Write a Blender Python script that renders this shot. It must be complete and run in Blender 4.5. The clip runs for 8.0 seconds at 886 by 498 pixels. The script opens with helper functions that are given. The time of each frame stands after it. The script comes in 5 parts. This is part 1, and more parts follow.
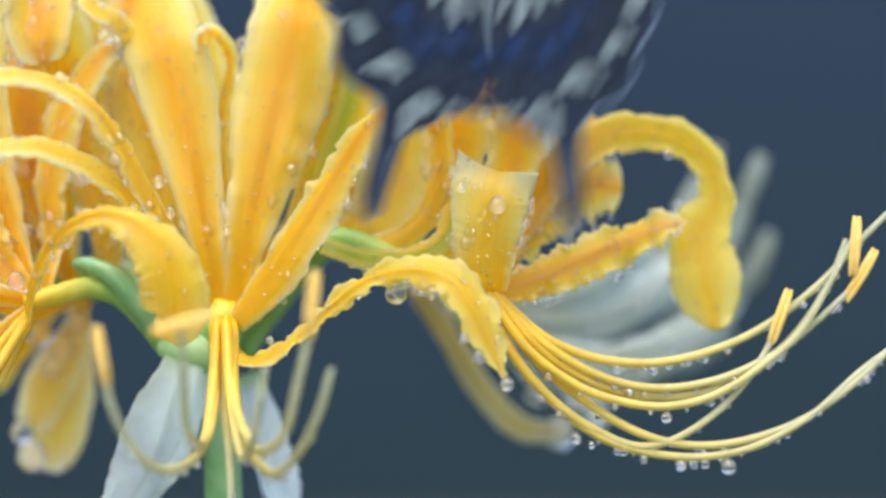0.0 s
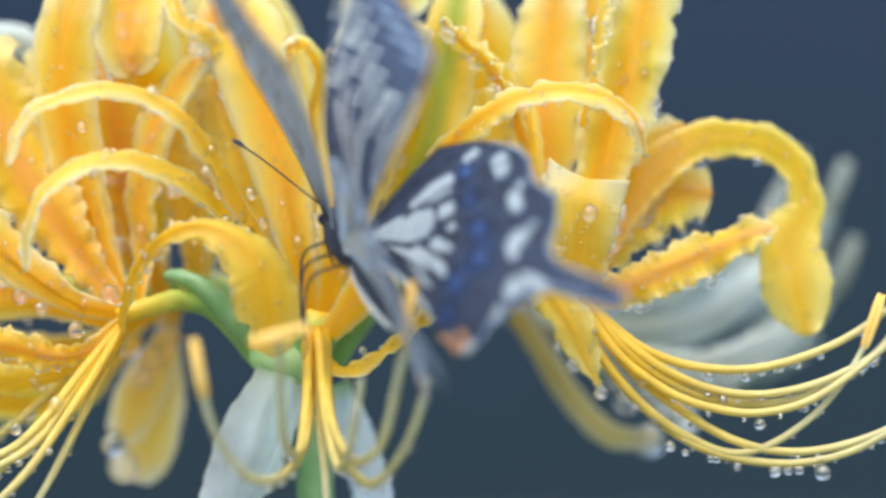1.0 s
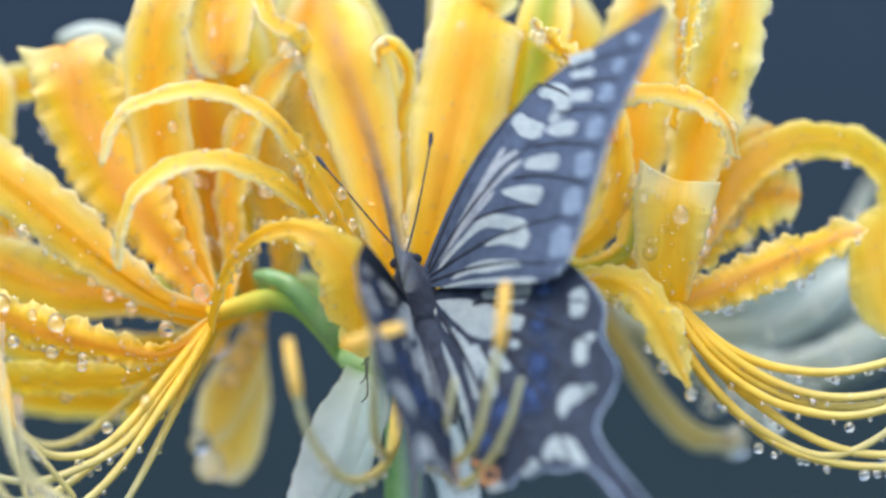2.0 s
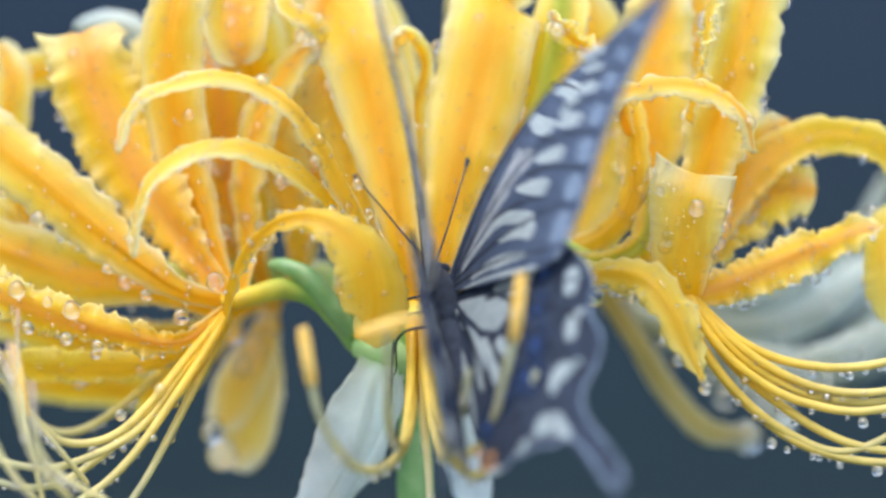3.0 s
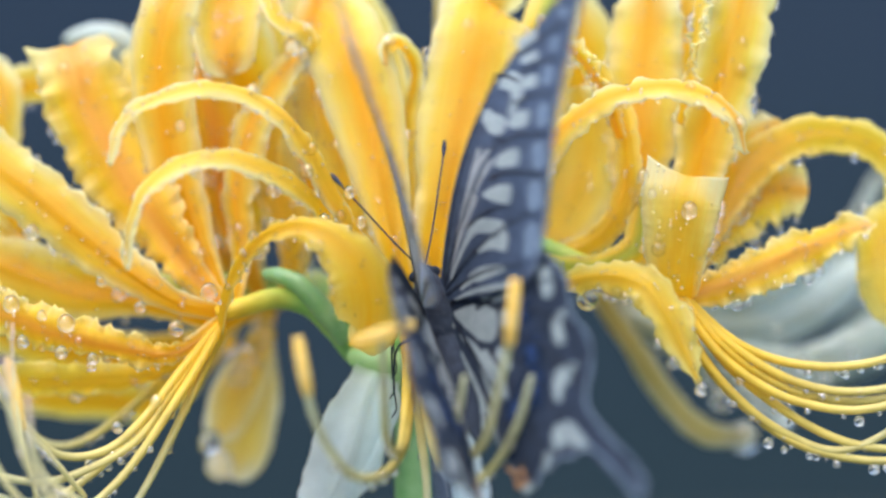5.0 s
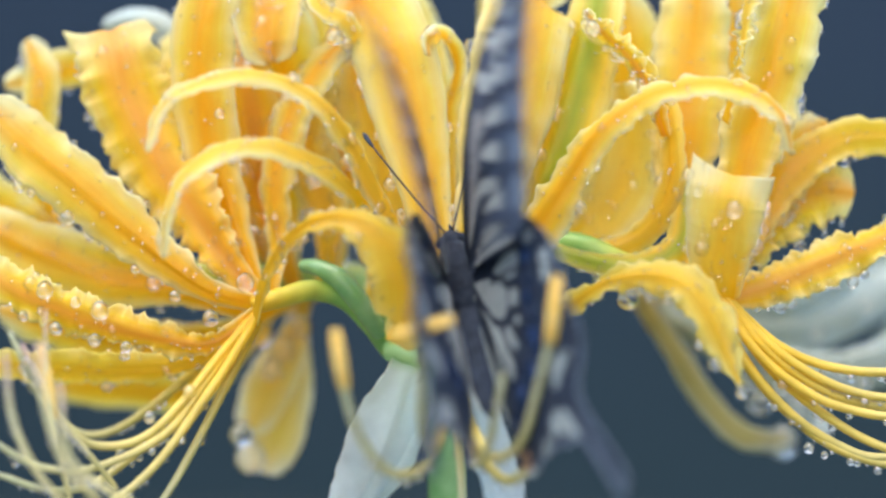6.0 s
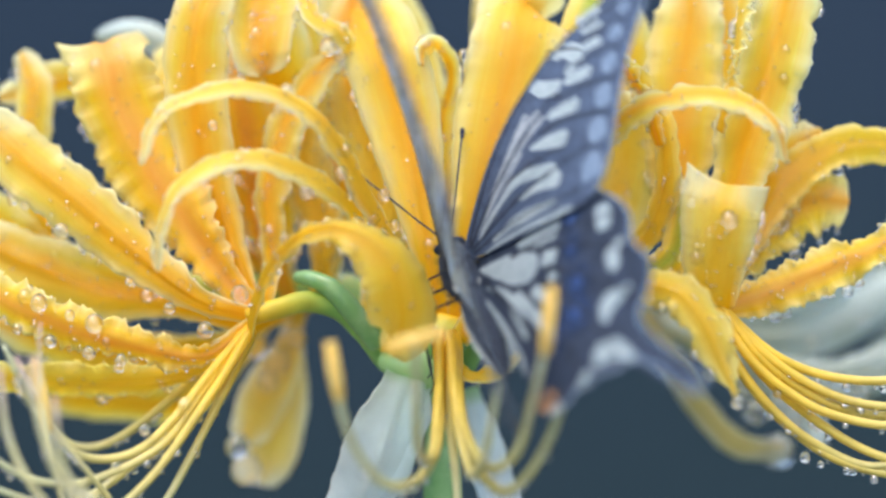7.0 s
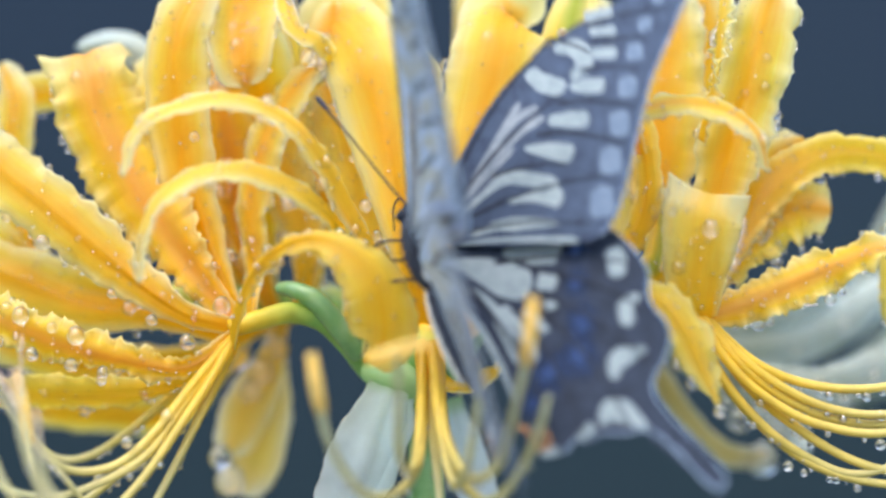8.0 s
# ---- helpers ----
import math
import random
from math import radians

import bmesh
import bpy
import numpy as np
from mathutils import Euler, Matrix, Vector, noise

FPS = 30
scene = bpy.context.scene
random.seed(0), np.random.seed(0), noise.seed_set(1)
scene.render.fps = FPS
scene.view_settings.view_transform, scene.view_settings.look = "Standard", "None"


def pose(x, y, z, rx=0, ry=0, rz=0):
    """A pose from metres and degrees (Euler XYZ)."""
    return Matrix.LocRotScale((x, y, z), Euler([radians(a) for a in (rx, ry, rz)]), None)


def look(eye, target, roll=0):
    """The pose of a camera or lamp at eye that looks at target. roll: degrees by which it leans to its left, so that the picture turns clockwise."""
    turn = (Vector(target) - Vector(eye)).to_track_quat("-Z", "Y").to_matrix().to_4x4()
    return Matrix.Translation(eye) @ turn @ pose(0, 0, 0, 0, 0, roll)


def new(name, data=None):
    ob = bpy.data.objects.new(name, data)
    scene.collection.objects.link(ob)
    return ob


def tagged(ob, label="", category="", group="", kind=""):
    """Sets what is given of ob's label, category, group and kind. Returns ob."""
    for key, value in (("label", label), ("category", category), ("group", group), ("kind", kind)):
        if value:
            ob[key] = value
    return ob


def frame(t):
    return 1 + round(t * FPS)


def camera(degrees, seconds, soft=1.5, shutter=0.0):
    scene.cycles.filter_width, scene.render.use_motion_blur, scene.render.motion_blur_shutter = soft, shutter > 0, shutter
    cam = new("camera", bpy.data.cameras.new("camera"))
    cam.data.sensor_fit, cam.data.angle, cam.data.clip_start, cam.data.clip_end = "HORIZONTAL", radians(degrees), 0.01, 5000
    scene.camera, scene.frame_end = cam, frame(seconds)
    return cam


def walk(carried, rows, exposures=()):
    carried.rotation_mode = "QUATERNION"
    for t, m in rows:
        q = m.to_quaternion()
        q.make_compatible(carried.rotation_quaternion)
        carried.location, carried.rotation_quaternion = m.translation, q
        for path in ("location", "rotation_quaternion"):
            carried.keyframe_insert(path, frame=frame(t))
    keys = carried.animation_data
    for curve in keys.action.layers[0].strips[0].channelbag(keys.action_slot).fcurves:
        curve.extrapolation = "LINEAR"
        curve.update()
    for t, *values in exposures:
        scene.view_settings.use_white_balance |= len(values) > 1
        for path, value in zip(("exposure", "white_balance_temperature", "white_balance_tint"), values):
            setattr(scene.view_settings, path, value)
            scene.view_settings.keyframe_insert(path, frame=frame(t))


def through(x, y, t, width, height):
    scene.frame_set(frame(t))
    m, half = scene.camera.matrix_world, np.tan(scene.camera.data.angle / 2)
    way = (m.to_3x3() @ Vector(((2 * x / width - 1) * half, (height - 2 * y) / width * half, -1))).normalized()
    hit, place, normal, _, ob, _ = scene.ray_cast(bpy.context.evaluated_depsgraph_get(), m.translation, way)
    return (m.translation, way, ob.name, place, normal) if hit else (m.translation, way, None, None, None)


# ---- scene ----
MM = 0.001
cam = camera(20, 8.0, soft=2.5, shutter=0.5)
cam.data.dof.use_dof = True
cam.data.dof.focus_distance = 0.334
cam.data.dof.aperture_fstop = 5.6
PATH = [
    (0.0, look((0.01163, -0.33998, -0.00040), (0.02584, 0, -0.00088), 0.12)),
    (0.5, look((0.01016, -0.34026, -0.00056), (0.02258, 0, -0.00125), 0.08)),
    (1.0, look((0.00608, -0.33988, 0.00017), (0.01352, 0, 0.00037), -0.48)),
    (1.5, look((0.00180, -0.34008, 0.00006), (0.00401, 0, 0.00013), -0.25)),
    (1.7, look((0.00075, -0.34000, 0.00027), (0.00167, 0, 0.00060), -0.16)),
    (2.8, look((0.00056, -0.34000, -0.00018), (0.00125, 0, -0.00039), -0.21)),
    (3.0, look((-0.00028, -0.33998, -0.00030), (-0.00063, 0, -0.00066), 0.42)),
    (3.5, look((0.00000, -0.34000, 0.00000), (0.00000, 0, 0.00000), 0.00)),
    (4.0, look((-0.00210, -0.34002, -0.00038), (-0.00467, 0, -0.00085), 1.15)),
    (4.2, look((-0.00077, -0.34000, -0.00007), (-0.00172, 0, -0.00015), 0.66)),
    (5.3, look((-0.00009, -0.34050, 0.00023), (-0.00020, 0, 0.00050), -0.75)),
    (5.5, look((-0.00052, -0.34168, 0.00061), (-0.00115, 0, 0.00136), -0.70)),
    (6.0, look((-0.00226, -0.33564, -0.00023), (-0.00503, 0, -0.00052), 0.61)),
    (6.5, look((-0.00043, -0.33520, 0.00049), (-0.00095, 0, 0.00110), -0.30)),
    (7.0, look((-0.00194, -0.33518, 0.00041), (-0.00432, 0, 0.00092), 0.32)),
    (7.5, look((-0.00041, -0.33589, 0.00041), (-0.00091, 0, 0.00092), -0.04)),
    (8.0, look((-0.00086, -0.33502, 0.00104), (-0.00192, 0, 0.00230), 0.03)),
]
walk(cam, PATH)

# ---- world and light ----
world = bpy.data.worlds.new("overcast_sky")
scene.world = world
world.use_nodes = True
wn = world.node_tree.nodes
sky = wn.new("ShaderNodeTexSky")
sky.sky_type = "NISHITA"
sky.sun_disc = False
sky.sun_elevation, sky.sun_rotation = radians(62), radians(200)
sky.air_density, sky.dust_density, sky.ozone_density = 1.2, 4.0, 1.0
world.node_tree.links.new(sky.outputs["Color"], wn["Background"].inputs["Color"])
wn["Background"].inputs["Strength"].default_value = 0.15
sun = new("sun", bpy.data.lights.new("sun", "SUN"))
sun.data.energy, sun.data.angle, sun.data.color = 0.36, radians(70), (1.0, 0.99, 0.97)
sun.matrix_world = look((-0.7, 0.5, 2.4), (0, 0, 0))
scene.view_settings.exposure = 1.54


# ---- materials ----
def material(name):
    m = bpy.data.materials.new(name)
    m.use_nodes = True
    t = m.node_tree
    t.nodes.clear()
    out = t.nodes.new("ShaderNodeOutputMaterial")
    return m, t, out


def node(t, kind, **values):
    n = t.nodes.new(kind)
    for k, v in values.items():
        n.inputs[k.replace("_", " ")].default_value = v
    return n


def ramp(t, src, stops):
    r = t.nodes.new("ShaderNodeValToRGB")
    e = r.color_ramp.elements
    while len(e) < len(stops):
        e.new(0.5)
    for el, (p, c) in zip(e, stops):
        el.position, el.color = p, (*c, 1)
    t.links.new(src, r.inputs["Fac"])
    return r.outputs["Color"]


def mixed(t, fac, a, b, mode="MIX"):
    n = t.nodes.new("ShaderNodeMix")
    n.data_type, n.blend_type = "RGBA", mode
    if isinstance(fac, float):
        n.inputs[0].default_value = fac
    else:
        t.links.new(fac, n.inputs[0])
    for i, s in ((6, a), (7, b)):
        if isinstance(s, tuple):
            n.inputs[i].default_value = (*s, 1)
        else:
            t.links.new(s, n.inputs[i])
    return n.outputs[2]


def tissue(name, colour_of, through=0.52, rough=0.42, bump=0.25, grain=900.0, coat=0.0):
    """Thin living tissue: glossy skin that lets some light through. colour_of(tree) gives the colour socket."""
    m, t, out = material(name)
    colour = colour_of(t)
    tc = t.nodes.new("ShaderNodeTexCoord")
    n1 = node(t, "ShaderNodeTexNoise", Scale=grain, Detail=3.0)
    t.links.new(tc.outputs["Object"], n1.inputs["Vector"])
    b = node(t, "ShaderNodeBump", Strength=bump, Distance=0.0003)
    t.links.new(n1.outputs["Fac"], b.inputs["Height"])
    p = node(t, "ShaderNodeBsdfPrincipled", Roughness=rough, Coat_Weight=coat, Coat_Roughness=0.1)
    t.links.new(colour, p.inputs["Base Color"])
    t.links.new(b.outputs["Normal"], p.inputs["Normal"])
    tr = node(t, "ShaderNodeBsdfTranslucent")
    t.links.new(colour, tr.inputs["Color"])
    mix = node(t, "ShaderNodeMixShader", Fac=through)
    t.links.new(p.outputs[0], mix.inputs[1])
    t.links.new(tr.outputs[0], mix.inputs[2])
    t.links.new(mix.outputs[0], out.inputs["Surface"])
    return m


def petal_colour(pale, body, deep, rib):
    """Deep towards the base, pale on the ruffled margin, an orange rib along the middle."""
    def build(t):
        uv = t.nodes.new("ShaderNodeUVMap")
        sep = t.nodes.new("ShaderNodeSeparateXYZ")
        t.links.new(uv.outputs["UV"], sep.inputs[0])
        tc = t.nodes.new("ShaderNodeTexCoord")
        n = node(t, "ShaderNodeTexNoise", Scale=220.0, Detail=4.0)
        t.links.new(tc.outputs["Object"], n.inputs["Vector"])
        info = t.nodes.new("ShaderNodeObjectInfo")
        along = ramp(t, sep.outputs["X"], [(0.12, deep), (0.55, body), (0.82, body), (1.0, pale)])
        off = t.nodes.new("ShaderNodeMath")
        off.operation = "MULTIPLY_ADD"
        t.links.new(n.outputs["Fac"], off.inputs[0])
        off.inputs[1].default_value = 0.22
        t.links.new(sep.outputs["Y"], off.inputs[2])
        g = lambda v: (v, v, v)
        rib_f = ramp(t, off.outputs[0], [(0.32, g(0)), (0.50, g(0.65)), (0.61, g(0.92)), (0.72, g(0.65)), (0.90, g(0))])
        edge_f = ramp(t, off.outputs[0], [(0.09, g(1.0)), (0.16, g(0.58)), (0.33, g(0.0))])
        mirror = t.nodes.new("ShaderNodeMath")
        mirror.operation = "SUBTRACT"
        mirror.inputs[0].default_value = 1.22
        t.links.new(off.outputs[0], mirror.inputs[1])
        far_f = ramp(t, mirror.outputs[0], [(0.09, g(1.0)), (0.16, g(0.58)), (0.33, g(0.0))])
        c = mixed(t, rib_f, along, rib)
        c = mixed(t, edge_f, c, pale)
        c = mixed(t, far_f, c, pale)
        blotch = ramp(t, n.outputs["Fac"], [(0.3, (0.97, 0.95, 0.90)), (0.7, (1.01, 1.02, 1.05))])
        c = mixed(t, 1.0, c, blotch, "MULTIPLY")
        lengthwise = t.nodes.new("ShaderNodeVectorMath")
        lengthwise.operation = "MULTIPLY"
        t.links.new(uv.outputs["UV"], lengthwise.inputs[0])
        lengthwise.inputs[1].default_value = (3.0, 34.0, 1.0)
        fibre = node(t, "ShaderNodeTexNoise", Scale=1.0, Detail=3.0, Roughness=0.6)
        t.links.new(lengthwise.outputs[0], fibre.inputs["Vector"])
        veined = ramp(t, fibre.outputs["Fac"], [(0.34, (0.99, 0.95, 0.86)), (0.66, (1.0, 1.045, 1.15))])
        c = mixed(t, 1.0, c, veined, "MULTIPLY")
        own = ramp(t, info.outputs["Random"], [(0.0, (0.99, 0.98, 0.93)), (1.0, (1.0, 1.03, 1.05))])
        return mixed(t, 1.0, c, own, "MULTIPLY")
    return build


def plain_colour(a, b, scale=150.0):
    def build(t):
        tc = t.nodes.new("ShaderNodeTexCoord")
        n = node(t, "ShaderNodeTexNoise", Scale=scale, Detail=5.0)
        t.links.new(tc.outputs["Object"], n.inputs["Vector"])
        return ramp(t, n.outputs["Fac"], [(0.3, a), (0.7, b)])
    return build


def along_colour(stops, scale=300.0):
    def build(t):
        uv = t.nodes.new("ShaderNodeUVMap")
        sep = t.nodes.new("ShaderNodeSeparateXYZ")
        t.links.new(uv.outputs["UV"], sep.inputs[0])
        tc = t.nodes.new("ShaderNodeTexCoord")
        n = node(t, "ShaderNodeTexNoise", Scale=scale, Detail=4.0)
        t.links.new(tc.outputs["Object"], n.inputs["Vector"])
        c = ramp(t, sep.outputs["X"], stops)
        blotch = ramp(t, n.outputs["Fac"], [(0.3, (0.85, 0.85, 0.85)), (0.7, (1.05, 1.05, 1.05))])
        return mixed(t, 1.0, c, blotch, "MULTIPLY")
    return build


PETAL = tissue("petal_yellow", petal_colour((0.92, 0.91, 0.70), (0.94, 0.795, 0.16), (0.95, 0.675, 0.025), (0.96, 0.615, 0.025)), through=0.74, rough=0.38, coat=0.4)
PETAL_GREEN = tissue("petal_green_ribbed", petal_colour((0.93, 0.88, 0.46), (0.93, 0.72, 0.05), (0.62, 0.66, 0.10), (0.46, 0.56, 0.05)), through=0.66, coat=0.4)
PETAL_CREAM = tissue("petal_cream", petal_colour((0.91, 0.92, 0.74), (0.94, 0.84, 0.28), (0.96, 0.71, 0.040), (0.96, 0.75, 0.10)), through=0.74, rough=0.35, coat=0.4)
PETAL_GOLD = tissue("petal_gold", petal_colour((0.94, 0.88, 0.45), (0.95, 0.80, 0.15), (0.95, 0.69, 0.03), (0.95, 0.70, 0.06)), through=0.74, rough=0.35, coat=0.4)
PETAL_PINK = tissue("petal_flushed", petal_colour((0.95, 0.90, 0.56), (0.96, 0.765, 0.065), (0.95, 0.67, 0.02), (0.96, 0.585, 0.10)), through=0.72, coat=0.4)
PETAL_SOFT = tissue("petal_soft_cream", petal_colour((0.96, 0.95, 0.86), (0.96, 0.83, 0.38), (0.96, 0.70, 0.10), (0.96, 0.76, 0.22)), through=0.72, rough=0.35, coat=0.15)
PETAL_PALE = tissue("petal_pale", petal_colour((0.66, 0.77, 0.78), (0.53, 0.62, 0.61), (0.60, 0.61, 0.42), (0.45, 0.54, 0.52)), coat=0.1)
# Far-side blades and anthers: their shade is put into a darker grey-green.
PETAL_SHADED_GREY = tissue("petal_shaded_grey_green", petal_colour((0.36, 0.43, 0.40), (0.32, 0.39, 0.36), (0.45, 0.45, 0.30), (0.30, 0.37, 0.33)), coat=0.1)
# Rear hanging petal: its dimness is put into the olive colour.
PETAL_DIM = tissue("petal_dimmed", petal_colour((0.60, 0.66, 0.60), (0.52, 0.47, 0.17), (0.48, 0.39, 0.08), (0.48, 0.42, 0.14)), coat=0.1)
FILAMENT = tissue("filament", along_colour([(0.0, (0.95, 0.60, 0.02)), (0.20, (0.88, 0.64, 0.07)), (0.46, (0.73, 0.63, 0.20)), (0.75, (0.63, 0.62, 0.34)), (1.0, (0.57, 0.61, 0.42))]), through=0.35, coat=0.2)
FILAMENT_PALE = tissue("filament_pale", along_colour([(0.0, (0.86, 0.78, 0.36)), (0.7, (0.80, 0.78, 0.48)), (1.0, (0.62, 0.45, 0.42))]), through=0.2, coat=0.2)
ANTHER = tissue("anther_pollen", plain_colour((0.84, 0.54, 0.10), (0.90, 0.68, 0.24), 900.0), through=0.1, rough=0.8, bump=0.8, grain=4000.0)
GREEN = tissue("green_stalk", plain_colour((0.14, 0.36, 0.12), (0.32, 0.56, 0.28), 220.0), through=0.25, rough=0.3, coat=0.9)
GREEN_PALE = tissue("pale_green_node", plain_colour((0.30, 0.58, 0.22), (0.48, 0.72, 0.36), 200.0), through=0.25, coat=0.3)
TUBE = tissue("green_to_yellow_tube", along_colour([(0.0, (0.20, 0.44, 0.14)), (0.58, (0.26, 0.52, 0.13)), (0.78, (0.70, 0.70, 0.10)), (1.0, (0.95, 0.60, 0.01))]), through=0.2, coat=0.25)
BRACT = tissue("papery_bract", along_colour([(0.0, (0.62, 0.82, 0.52)), (0.12, (0.90, 0.97, 0.98)), (1.0, (0.93, 0.98, 1.0))], 160.0), through=0.84, rough=0.35, coat=0.4)


def water(name, share, shine):
    """Clear water: a lens that also lets the light straight through on to what it wets."""
    m, t, out = material(name)
    p = node(t, "ShaderNodeBsdfPrincipled", Roughness=0.0, IOR=1.33, Transmission_Weight=1.0)
    p.inputs["Base Color"].default_value = (1, 1, 1, 1)
    clear = node(t, "ShaderNodeBsdfTransparent")
    mix = node(t, "ShaderNodeMixShader", Fac=share)
    t.links.new(clear.outputs[0], mix.inputs[1])
    t.links.new(p.outputs[0], mix.inputs[2])
    gloss = node(t, "ShaderNodeBsdfGlossy", Roughness=0.03)
    glint = node(t, "ShaderNodeMixShader", Fac=shine)
    t.links.new(mix.outputs[0], glint.inputs[1])
    t.links.new(gloss.outputs[0], glint.inputs[2])
    t.links.new(glint.outputs[0], out.inputs["Surface"])
    return m


WATER = water("water", 0.82, 0.08)
WATER_FILM = water("water_beads", 0.30, 0.085)
WATER_FINE = water("water_fine_beads", 0.30, 0.22)


def scale_dust(name, a, b, rough=0.7, sheen=0.3, through=0.0):
    """Wing scales and fur: matt, finely speckled."""
    m, t, out = material(name)
    tc = t.nodes.new("ShaderNodeTexCoord")
    n = node(t, "ShaderNodeTexNoise", Scale=500.0, Detail=6.0, Roughness=0.7)
    t.links.new(tc.outputs["Object"], n.inputs["Vector"])
    c = ramp(t, n.outputs["Fac"], [(0.32, a), (0.68, b)])
    p = node(t, "ShaderNodeBsdfPrincipled", Roughness=rough, Sheen_Weight=sheen, Sheen_Roughness=0.5)
    t.links.new(c, p.inputs["Base Color"])
    p.inputs["Specular IOR Level"].default_value = 0.2
    bp = node(t, "ShaderNodeBump", Strength=0.4, Distance=0.0001)
    t.links.new(n.outputs["Fac"], bp.inputs["Height"])
    t.links.new(bp.outputs["Normal"], p.inputs["Normal"])
    if through:
        tr = node(t, "ShaderNodeBsdfTranslucent")
        t.links.new(c, tr.inputs["Color"])
        mix = node(t, "ShaderNodeMixShader", Fac=through)
        t.links.new(p.outputs[0], mix.inputs[1])
        t.links.new(tr.outputs[0], mix.inputs[2])
        t.links.new(mix.outputs[0], out.inputs["Surface"])
    else:
        t.links.new(p.outputs[0], out.inputs["Surface"])
    return m


def soft_dust(name, a, b, rim=1.0):
    """Thinly strewn scales: they thin out towards the rim of the patch."""
    m = scale_dust(name, a, b, sheen=0.0)
    t = m.node_tree
    out = next(n for n in t.nodes if n.type == "OUTPUT_MATERIAL")
    skin = out.inputs["Surface"].links[0].from_socket
    uv = t.nodes.new("ShaderNodeUVMap")
    away = t.nodes.new("ShaderNodeVectorMath")
    away.operation = "DISTANCE"
    away.inputs[1].default_value = (0.5, 0.5, 0.0)
    t.links.new(uv.outputs["UV"], away.inputs[0])
    tc = t.nodes.new("ShaderNodeTexCoord")
    speck = node(t, "ShaderNodeTexNoise", Scale=1800.0, Detail=3.0)
    t.links.new(tc.outputs["Object"], speck.inputs["Vector"])
    total = t.nodes.new("ShaderNodeMath")
    total.operation = "MULTIPLY_ADD"
    t.links.new(speck.outputs["Fac"], total.inputs[0])
    total.inputs[1].default_value = 0.35
    t.links.new(away.outputs["Value"], total.inputs[2])
    thin = ramp(t, total.outputs[0], [(0.28 * rim, (1, 1, 1)), (0.66 * rim, (0, 0, 0))] if rim == 1.0 else [(0.72, (1, 1, 1)), (0.97, (0, 0, 0))])
    clear = node(t, "ShaderNodeBsdfTransparent")
    mix = t.nodes.new("ShaderNodeMixShader")
    t.links.new(thin, mix.inputs[0])
    t.links.new(clear.outputs[0], mix.inputs[1])
    t.links.new(skin, mix.inputs[2])
    t.links.new(mix.outputs[0], out.inputs["Surface"])
    return m


WING_DARK = scale_dust("wing_dark", (0.012, 0.019, 0.035), (0.030, 0.046, 0.082), sheen=0.0)
WING_FORE = scale_dust("forewing_dark", (0.026, 0.041, 0.078), (0.060, 0.092, 0.157), sheen=0.0)
WING_FRINGE = scale_dust("wing_fringe", (0.15, 0.23, 0.35), (0.28, 0.39, 0.54))
WING_PALE = scale_dust("wing_pale", (0.22, 0.295, 0.34), (0.36, 0.44, 0.485), through=0.2)
WING_PALE_DIM = scale_dust("wing_greyish", (0.15, 0.19, 0.24), (0.28, 0.33, 0.38))
WING_BLUE = soft_dust("wing_blue", (0.010, 0.024, 0.070), (0.032, 0.072, 0.20))
WING_ORANGE = scale_dust("wing_orange", (0.30, 0.15, 0.06), (0.42, 0.22, 0.10))
WING_UNDER = scale_dust("wing_underside", (0.21, 0.36, 0.58), (0.37, 0.55, 0.82), through=0.22)
WING_MIST = soft_dust("wing_misty_bar", (0.085, 0.13, 0.21), (0.17, 0.235, 0.33), rim=0.7)
WING_VEIN = scale_dust("wing_vein", (0.010, 0.014, 0.025), (0.022, 0.031, 0.050), sheen=0.0)
FUR_DARK = scale_dust("fur_dark", (0.009, 0.013, 0.024), (0.030, 0.044, 0.072), rough=0.8, sheen=0.08)
FUR_PALE = scale_dust("fur_pale", (0.35, 0.40, 0.42), (0.55, 0.58, 0.55), rough=0.9, sheen=0.3)


def ground_material():
    m, t, out = material("damp_soil_and_moss")
    c = plain_colour((0.05, 0.058, 0.032), (0.10, 0.11, 0.06), 6.0)(t)
    p = node(t, "ShaderNodeBsdfPrincipled", Roughness=0.9)
    t.links.new(c, p.inputs["Base Color"])
    t.links.new(p.outputs[0], out.inputs["Surface"])
    return m


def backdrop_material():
    m, t, out = material("painted_distant_shade")
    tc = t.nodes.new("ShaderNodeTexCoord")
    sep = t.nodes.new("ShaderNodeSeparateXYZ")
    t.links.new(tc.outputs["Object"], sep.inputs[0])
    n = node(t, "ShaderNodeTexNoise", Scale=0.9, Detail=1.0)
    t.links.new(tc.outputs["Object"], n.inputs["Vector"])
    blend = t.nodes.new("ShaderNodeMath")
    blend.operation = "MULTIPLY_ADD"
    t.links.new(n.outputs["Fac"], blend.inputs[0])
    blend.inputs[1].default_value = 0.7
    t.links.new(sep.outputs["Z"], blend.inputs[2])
    # The shaded distance is put into the colour, bluer towards the top.
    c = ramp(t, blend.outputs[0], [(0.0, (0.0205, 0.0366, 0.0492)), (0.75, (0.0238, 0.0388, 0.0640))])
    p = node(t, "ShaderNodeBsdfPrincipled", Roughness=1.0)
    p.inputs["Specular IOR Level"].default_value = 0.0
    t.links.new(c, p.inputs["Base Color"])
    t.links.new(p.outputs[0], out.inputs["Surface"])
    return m


